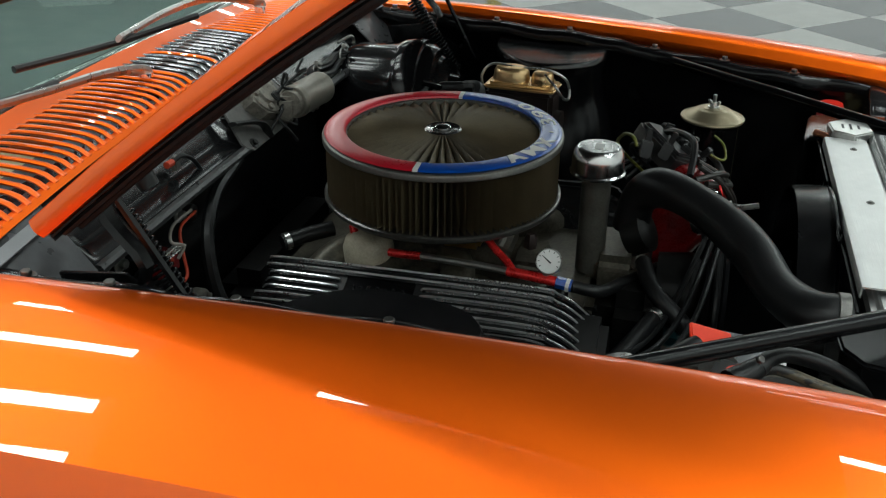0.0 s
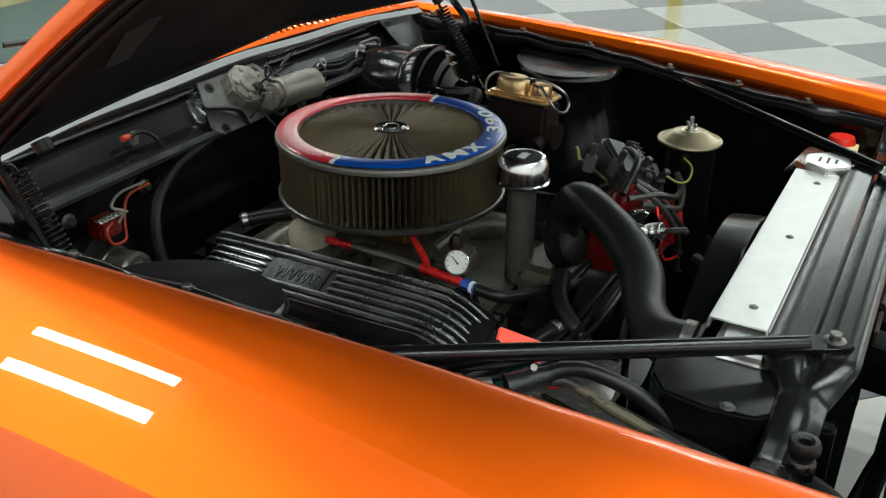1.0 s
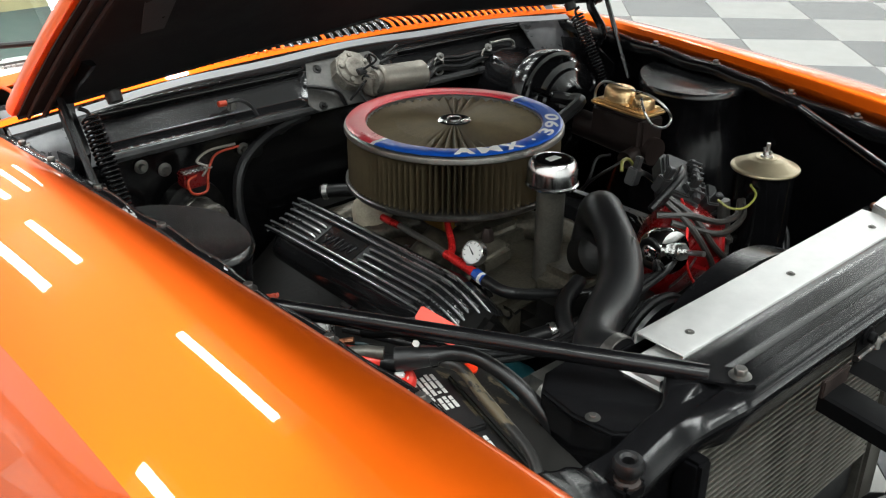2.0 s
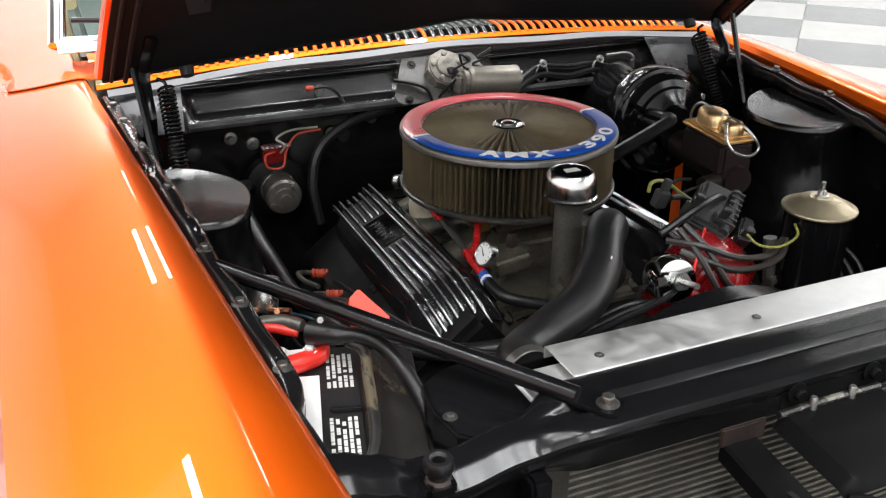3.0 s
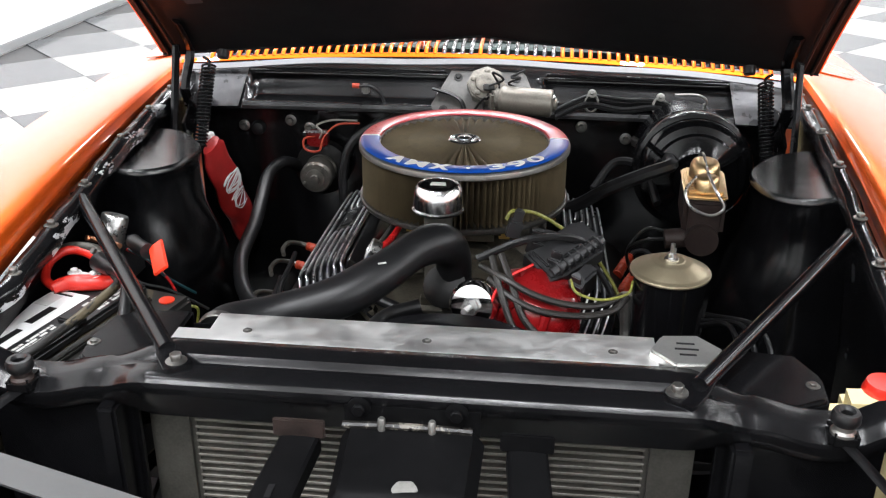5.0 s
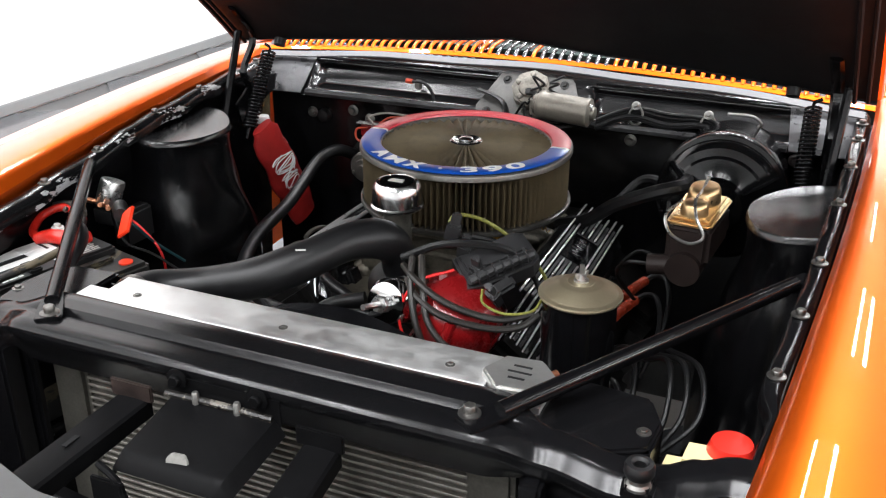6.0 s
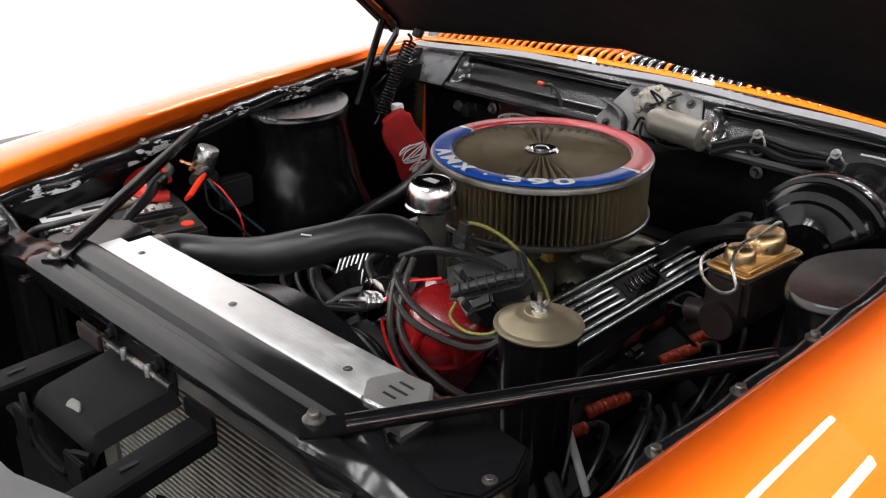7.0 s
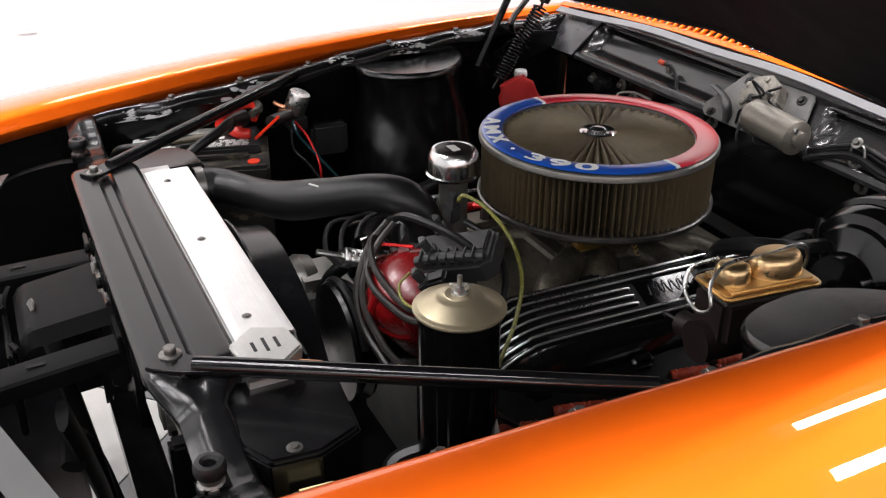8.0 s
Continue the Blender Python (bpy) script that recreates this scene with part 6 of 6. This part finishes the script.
# ---------------------------------------------------------------- hinges, rods, latch
for s in (-1, 1):
    a, b = Vector((s * 0.520, 0.110, 0.845)), Vector((s * 0.518, 0.212, 1.000))
    pts = []
    turns = 24
    ax = (b - a).normalized()
    e1 = ax.cross(Vector((1, 0, 0))).normalized()
    e2 = ax.cross(e1)
    for k in range(turns * 10 + 1):
        th = 2 * math.pi * k / 10
        pts.append(a.lerp(b, 0.06 + 0.88 * k / (turns * 10)) + (e1 * math.cos(th) + e2 * math.sin(th)) * 0.0125)
    bm = B()
    tube(bm, pts, 0.0024, 5, 1, smooth=False)
    spring_bm = bm
    bm = B()
    tube(bm, [b - ax * 0.02, b - ax * 0.004, b + Vector((s * 0.012, 0.0, 0.004))], 0.003, 8, 5)
    hook_bm = bm
    stub_bm = tube(B(), [a + ax * 0.02, a - ax * 0.01], 0.004, 8, smooth=False)
    bm = B()
    p0, p1 = Vector((s * 0.556, 0.088, 0.875)), Vector((s * 0.566, 0.175, 1.035))
    tube(bm, [p0, p1], 0.0075, 6, smooth=False, flat=0.6)
    tube(bm, [(s * 0.552, 0.20, 0.90), (s * 0.553, 0.16, 0.955), (s * 0.55, 0.20, 1.02), (s * 0.54, 0.12, 1.09)], 0.011, 6, 4, flat=0.45)
    hinge = part("hood_hinge", bm, BLACK, car, "black hood hinge with flat arms")
    part("spring", spring_bm, BLACK, hinge, "black coil spring", angle=80)
    part("spring_hook", hook_bm, BLACK, hinge)
    part("spring_anchor", stub_bm, BLACK, hinge)
    bm = B()
    prism(bm, [(0.13, 0.86), (0.26, 0.90), (0.27, 0.93), (0.19, 0.94), (0.12, 0.90)], -0.003, 0.003, Matrix.Translation((s * 0.548, 0, 0)) @ Matrix(((0, 0, 1, 0), (1, 0, 0, 0), (0, 1, 0, 0), (0, 0, 0, 1))), 0.001)
    part("bracket", bm, BLACK, hinge)

for s in (-1, 1):
    rod = thing("support_rod", (s * 0.26, -0.69, 0.886), "black tubular brace from radiator support to fender", "brace", "nose braces")
    p0, p1 = (Vector((-0.276, -0.668, 0.890)), Vector((-0.545, -0.298, 0.909))) if s < 0 else (Vector((0.291, -0.674, 0.889)), Vector((0.536, -0.305, 0.906)))
    part("bar", tube(B(), [p0, p1], 0.0098, 16, smooth=False), BLACK if s < 0 else GLOSS, rod)
    d = (p1 - p0).normalized()
    flat = Matrix.Translation(p0) @ pose(0, 0, 0, 0, 0, math.degrees(math.atan2(d.y, d.x)))
    bm = prism(B(), [(-0.045, -0.013), (-0.038, -0.016), (-0.01, -0.014), (0.02, -0.010), (0.02, 0.010), (-0.01, 0.014), (-0.038, 0.016), (-0.045, 0.013)], -0.003, 0.002, flat, 0.001)
    part("flat_end", bm, BLACK, rod)
    part("end_bolt", bolt(B(), (-0.257 if s < 0 else 0.266, -0.692, 0.8905), 0.0068, 0.008), BOLTMET, rod)
    f2 = Matrix.Translation(p1) @ pose(0, 0, 0, 0, 0, math.degrees(math.atan2(d.y, d.x)))
    part("rear_end", prism(B(), [(-0.02, -0.009), (0.03, -0.012), (0.036, 0.0), (0.03, 0.012), (-0.02, 0.009)], -0.002, 0.003, f2, 0.001), BLACK, rod)
    if s < 0:
        part("rod_stud", bolt(B(), Vector((-0.458, -0.432, 0.893)) + Vector((-0.004, -0.008, 0.0)), 0.0045, 0.005, (-0.4, -0.6, 0.7), False), BOLTMET, rod)

for s in (-1, 1):
    bm = lathe(B(), [(0.006, 0.869), (0.006, 0.8815), (0.0085, 0.8845), (0.0125, 0.884), (0.0145, 0.880), (0.0145, 0.874), (0.0125, 0.870), (0.006, 0.869)], pose(s * 0.433, -0.695, 0), 28)
    stop = thing("hood_stop", (s * 0.433, -0.695, 0.855), "round black rubber hood stop on a bolt", "hood stop", "hood stops")
    part("rubber", bm, RUBBER, stop)
    bm = lathe(B(), [(0, 0.852), (0.013, 0.852), (0.013, 0.861), (0.0105, 0.864), (0.0105, 0.870), (0, 0.870)], pose(s * 0.433, -0.695, 0), 12)
    part("stud", bm, RUSTY if s < 0 else GREYMET, stop, "rusty threaded stud")

latch = thing("hood_latch", (0, -0.76, 0.80), "black pressed hood latch tray with a notched front plate", "hood latch")
bm = sheet(B(), 14, 14, lambda u, v: (lerp(-0.072, 0.072, u) * (1.0 - 0.05 * v), lerp(-0.722, -0.825, v), lerp(0.846, 0.832, v) - 0.016 * smooth((abs(lerp(-1, 1, u)) - 0.86) / 0.14) - 0.012 * smooth((v - 0.9) / 0.1)), 0.003)
tray = part("tray", bm, NOSEBLACK, latch, angle=50)
bm = sheet(B(), 8, 3, lambda u, v: (lerp(-0.07, 0.07, u), -0.7235, lerp(0.842, 0.872, v)), 0.002)
for x in (-0.054, 0.046):
    bolt(bm, (x, -0.7255, 0.8715), 0.007, 0.007, (0, -1, 0))
part("tab", bm, NOSEBLACK, latch)
bm = B()
tube(bm, [(-0.078, -0.83, 0.826), (-0.05, -0.838, 0.820), (-0.03, -0.84, 0.788), (0.03, -0.84, 0.785), (0.045, -0.838, 0.815), (0.078, -0.83, 0.824)], 0.004, 6, 4)
box(bm, (-0.06, -0.84, 0.775), (0.04, 0.006, 0.09), bevel=0.002)
box(bm, (0.06, -0.84, 0.775), (0.04, 0.006, 0.09), bevel=0.002)
box(bm, (0, -0.842, 0.745), (0.16, 0.008, 0.07), bevel=0.002)
part("front_plate", bm, NOSEBLACK, latch)
m = Matrix.Translation((0.004, -0.812, 0.832)) @ pose(0, 0, 0, 62, 0, 6)
part("catch", prism(B(), [(-0.013, -0.004), (0.013, -0.004), (0.013, 0.008), (0.008, 0.015), (-0.006, 0.015), (-0.012, 0.009)], -0.0015, 0.0015, m, 0.001), GREYMET, latch, "bare zinc catch tab")
part("worn_edge", tube(B(), [(-0.072, -0.7255, 0.849), (-0.03, -0.7260, 0.851), (0.02, -0.7260, 0.851), (0.062, -0.7255, 0.850)], 0.0042, 8, 6), WORNEDGE, latch, "rolled rear edge with the paint worn off")
for x in (-0.026, 0.026):
    part("peg", lathe(B(), [(0, 0.840), (0.0042, 0.840), (0.0042, 0.857), (0.003, 0.859), (0, 0.859)], pose(x - 0.005, -0.7285, 0.003), 10), GREYMET, latch)
for s in (-1, 1):
    strut = thing("nose_rail", (s * 0.125, -0.80, 0.80), "black channel rail with a slot running to the grille", "rail", "nose rails")
    bm = sheet(B(), 10, 8, lambda u, v: (s * 0.118 + [(-0.021, -0.022), (-0.021, -0.003), (-0.018, 0.0), (-0.008, 0.001), (0.0, 0.001), (0.008, 0.001), (0.018, 0.0), (0.021, -0.003), (0.021, -0.022)][round(v * 8)][0] + s * 0.015 * u, lerp(-0.722, -0.905, u), lerp(0.833, 0.822, u) + [(-0.021, -0.022), (-0.021, -0.003), (-0.018, 0.0), (-0.008, 0.001), (0.0, 0.001), (0.008, 0.001), (0.018, 0.0), (0.021, -0.003), (0.021, -0.022)][round(v * 8)][1]), 0.002)
    part("channel", bm, NOSEBLACK, strut)
    part("slot", prism(B(), [(-0.003, -0.010), (0.003, -0.010), (0.003, 0.010), (-0.003, 0.010)], 0, 0.0006, Matrix.Translation((s * 0.126, -0.815, 0.8298))), HOODIN, strut)
    part("flange", box(B(), (s * 0.118, -0.727, 0.842), (0.055, 0.005, 0.022), bevel=0.002), RUSTY if s < 0 else NOSEBLACK, strut, "bracket flange with a rusty edge" if s < 0 else "")

# ---------------------------------------------------------------- battery corner
bat = thing("battery", (-0.44, -0.51, 0.64), "grimy black battery with a white label and red terminal cover", "battery")
BM = Matrix.Translation((-0.435, -0.510, 0)) @ pose(0, 0, 0, 0, 0, -15)
case = part("case", prism(B(), [(-0.085, -0.115), (0.060, -0.115), (0.060, 0.118), (-0.112, 0.118), (-0.112, 0.0)], 0.64, 0.821, BM, 0.006), GRIMYBAT, bat, "black case smeared with tan grime")
lid = part("lid", prism(B(), [(-0.082, -0.112), (-0.004, -0.112), (-0.004, 0.105), (-0.109, 0.105), (-0.109, 0.0)], 0.819, 0.834, BM, 0.004), MATT, bat, "raised black lid")
part("label", prism(B(), [(-0.080, -0.110), (-0.050, -0.110), (-0.050, 0.044), (-0.107, 0.044), (-0.107, 0.002)], 0.834, 0.8346, BM), LABELWHITE, lid, "white label")
for x0, y0, x1, y1, mt in ((-0.105, 0.0, -0.082, 0.030, LABELGREY), (-0.078, -0.045, -0.066, 0.0, MATT), (-0.074, -0.100, -0.064, -0.062, MATT), (-0.100, 0.032, -0.07, 0.036, MATT)):
    part("label_panel", prism(B(), [(x0, y0), (x1, y0), (x1, y1), (x0, y1)], 0.8347, 0.8351, BM), mt, lid)
rng = random.Random(9)
for v0 in (-0.105, 0.018):
    bm = B()
    for k in range(5):
        x0, y = -0.042 + 0.0062 * k, v0
        while y < v0 + 0.066:
            e = min(v0 + 0.068, y + 0.004 + 0.012 * rng.random())
            prism(bm, [(x0, y), (x0 + 0.0038, y), (x0 + 0.0038, e), (x0, e)], 0.834, 0.8344, BM)
            y = e + 0.0016 + 0.005 * (rng.random() > 0.75)
    part("print", bm, PRINT, lid, "white unreadable print")
part("vent_cap", box(B(), BM @ Vector((-0.024, -0.020, 0.837)), (0.034, 0.018, 0.008), (0, 0, -15), 0.002), MATT, lid)
part("vent_strip", box(B(), BM @ Vector((0.012, -0.01, 0.824)), (0.014, 0.19, 0.008), (0, 0, -15), 0.003), GRIMYBAT, lid)
part("charge_eye", lathe(B(), [(0, 0.820), (0.0105, 0.820), (0.0105, 0.823), (0, 0.824)], BM @ pose(0.036, 0.092, 0), 16), ORANGETAG, case, "round red charge eye")
bm = B()
lathe(bm, [(0, 0.832), (0.010, 0.832), (0.0085, 0.852), (0, 0.852)], pose(-0.492, -0.428, 0), 14)
box(bm, (-0.490, -0.427, 0.848), (0.044, 0.018, 0.009), (0, 0, -12), 0.003)
for dx in (-0.015, 0.015):
    bolt(bm, (-0.490 + dx, -0.427 - 0.2 * dx, 0.8525), 0.0055, 0.005)
part("terminal_clamp", bm, LABELGREY, bat, "lead clamp")
part("red_cover", tube(B(), [(-0.524, -0.452, 0.842), (-0.508, -0.441, 0.845), (-0.486, -0.437, 0.845), (-0.464, -0.428, 0.843), (-0.455, -0.412, 0.842)], lambda t: 0.0085 + 0.003 * math.sin(t * 3.1), 14, 6), REDBRIGHT, bat, "glossy red terminal cover")
part("red_cable", tube(B(), [(-0.522, -0.450, 0.843), (-0.540, -0.438, 0.848), (-0.546, -0.412, 0.860), (-0.532, -0.388, 0.868), (-0.508, -0.384, 0.866), (-0.478, -0.398, 0.860)], 0.0065, 12, 7), REDBRIGHT, bat, "red battery cable")
part("cable_sleeve", tube(B(), [(-0.545, -0.385, 0.866), (-0.525, -0.378, 0.870), (-0.495, -0.383, 0.871), (-0.474, -0.402, 0.870)], 0.0072, 12, 7), DULLTUBE, bat, "dark grey ribbed sleeve")
part("cable_boot", tube(B(), [(-0.470, -0.418, 0.868), (-0.452, -0.436, 0.872), (-0.438, -0.448, 0.874)], lambda t: 0.014 - 0.004 * t, 14, 6), RUBBER, bat)
part("black_cable", tube(B(), [(-0.448, -0.444, 0.874), (-0.425, -0.457, 0.876), (-0.405, -0.480, 0.870), (-0.392, -0.522, 0.853), (-0.385, -0.565, 0.822), (-0.382, -0.60, 0.77)], 0.0085, 12, 7), RUBBER, bat)
part("grimy_cable", tube(B(), [(-0.436, -0.448, 0.866), (-0.424, -0.468, 0.862), (-0.434, -0.51, 0.856), (-0.444, -0.551, 0.852), (-0.459, -0.603, 0.848), (-0.478, -0.634, 0.838), (-0.492, -0.65, 0.80)], 0.006, 12, 7), GRIMYBAT, bat, "thin cable caked with tan grime")
bm = prism(B(), [(-0.09, -0.125), (0.07, -0.125), (0.07, 0.13), (-0.11, 0.13), (-0.12, 0.0)], 0.628, 0.64, BM, 0.003)
for x, y in ((-0.08, -0.1), (0.06, 0.1), (-0.09, 0.1), (0.06, -0.1)):
    tube(bm, [BM @ Vector((x, y, 0.63)), BM @ Vector((x, y, 0.30))], 0.01, 8, smooth=False)
part("tray", bm, BLACK, bat)

sol = thing("starter_solenoid", (-0.485, -0.315, 0.83), "bare metal starter solenoid with coloured wires", "solenoid")
m = Matrix.Translation((-0.500, -0.316, 0.860)) @ pose(0, 0, 0, -18, 12, 0)
part("can", lathe(B(), [(0, -0.01), (0.018, -0.01), (0.0195, -0.006), (0.0195, 0.030), (0.018, 0.033), (0, 0.034)], m, 28), STEEL, sol, "bare steel can")
bm = B()
for k in range(4):
    a = k * 1.2
    tube(bm, [m @ Vector((0.014 * math.cos(a), -0.018 + 0.006 * math.sin(a), -0.006)), m @ Vector((0.026 * math.cos(a), -0.032, -0.004))], 0.004, 8, smooth=False)
part("studs", bm, COPPER, sol)
part("base", box(B(), (-0.500, -0.316, 0.836), (0.045, 0.035, 0.03), bevel=0.005), MATT, sol)
part("rubber_boot", tube(B(), [(-0.455, -0.34, 0.865), (-0.44, -0.36, 0.868), (-0.415, -0.385, 0.872)], 0.011, 12, 5), RUBBER, sol)
tag_frame = Matrix(((0.43, 0.80, 0.41), (-0.82, 0.15, 0.55), (-0.38, 0.58, -0.72))).to_4x4()
tag_frame.translation = (-0.395, -0.398, 0.870)
bm = box(B(), (0, 0, 0), (0.054, 0.024, 0.005), bevel=0.0015)
bmesh.ops.transform(bm, matrix=tag_frame, verts=bm.verts)
tag = solid("warning_tag", bm, ORANGETAG, "bright orange-red plastic tag on a black cable", "tag")
for pts, mt, lb in (([(-0.475, -0.325, 0.845), (-0.45, -0.31, 0.82), (-0.42, -0.30, 0.77), (-0.41, -0.31, 0.70)], REDHOSE, "thin red wire hanging from the solenoid"),
                    ([(-0.470, -0.33, 0.848), (-0.44, -0.33, 0.83), (-0.43, -0.30, 0.79), (-0.40, -0.27, 0.75)], TEAL, "thin green wire hanging from the solenoid"),
                    ([(-0.40, -0.33, 0.74), (-0.39, -0.335, 0.76), (-0.375, -0.33, 0.755), (-0.38, -0.335, 0.72)], YELLOWWIRE, "small loop of yellow wire"),
                    ([(-0.48, -0.33, 0.84), (-0.46, -0.335, 0.80), (-0.42, -0.32, 0.78), (-0.37, -0.30, 0.74)], RUBBER, "thin black wire hanging from the solenoid")):
    wire(pts, 0.0022, mt, lb)
solid("regulator", box(B(), (-0.515, -0.25, 0.79), (0.03, 0.07, 0.06), (0, 0, -4), 0.006), MATT, "small black voltage regulator on the inner fender", "regulator")

tank = thing("overflow_tank", (0.48, -0.585, 0.62), "cream plastic overflow tank with a red cap", "tank")
bm = prism(B(), [(0.440, -0.648), (0.528, -0.645), (0.526, -0.572), (0.446, -0.578)], 0.64, 0.850, None, 0.02, 4)
part("bottle", bm, CREAM, tank)
part("cap", lathe(B(), [(0, 0.836), (0.022, 0.836), (0.024, 0.850), (0.020, 0.861), (0, 0.863)], pose(0.505, -0.597, 0), 24), REDBRIGHT, tank, "red screw cap")

# ---------------------------------------------------------------- wipers and the rest of the showroom
for pts, pv in (([(-0.128, 0.408, 1.003), (-0.140, 0.408, 1.020), (-0.22, 0.418, 1.034), (-0.333, 0.428, 1.042), (-0.47, 0.455, 1.05)], (-0.128, 0.408)),
                ([(0.30, 0.43, 1.003), (0.29, 0.435, 1.024), (0.20, 0.475, 1.045), (0.05, 0.47, 1.055), (-0.134, 0.440, 1.060)], (0.30, 0.43))):
    wp = part("wiper_arm", tube(B(), pts, lambda t: 0.011 - 0.004 * t, 8, 6, flat=0.6), STEEL, car, "brushed steel wiper arm")
    part("pivot", lathe(B(), [(0, 0.975), (0.016, 0.975), (0.016, 0.992), (0.011, 0.997), (0.010, 1.012), (0, 1.014)], pose(pv[0], pv[1], 0), 20), CHROME, wp)
    e = Vector(pts[-1])
    part("blade", tube(B(), [e + Vector((0.17, -0.03, -0.004)), e + Vector((0, 0.01, -0.008)), e + Vector((-0.16, 0.05, -0.004))], 0.005, 8, 4), RUBBER, wp)

post = thing("bollard", (6.15, 1.25, 0), "yellow painted steel bollard standing on the tiles", "bollard")
part("pipe", lathe(B(), [(0, 0.006), (0.057, 0.006), (0.057, 0.95), (0.045, 0.985), (0, 1.0)], pose(6.15, 1.25, 0), 28), YELLOW, post)
part("foot", lathe(B(), [(0, 0), (0.10, 0), (0.10, 0.008), (0, 0.008)], pose(6.15, 1.25, 0), 24), YELLOW, post)
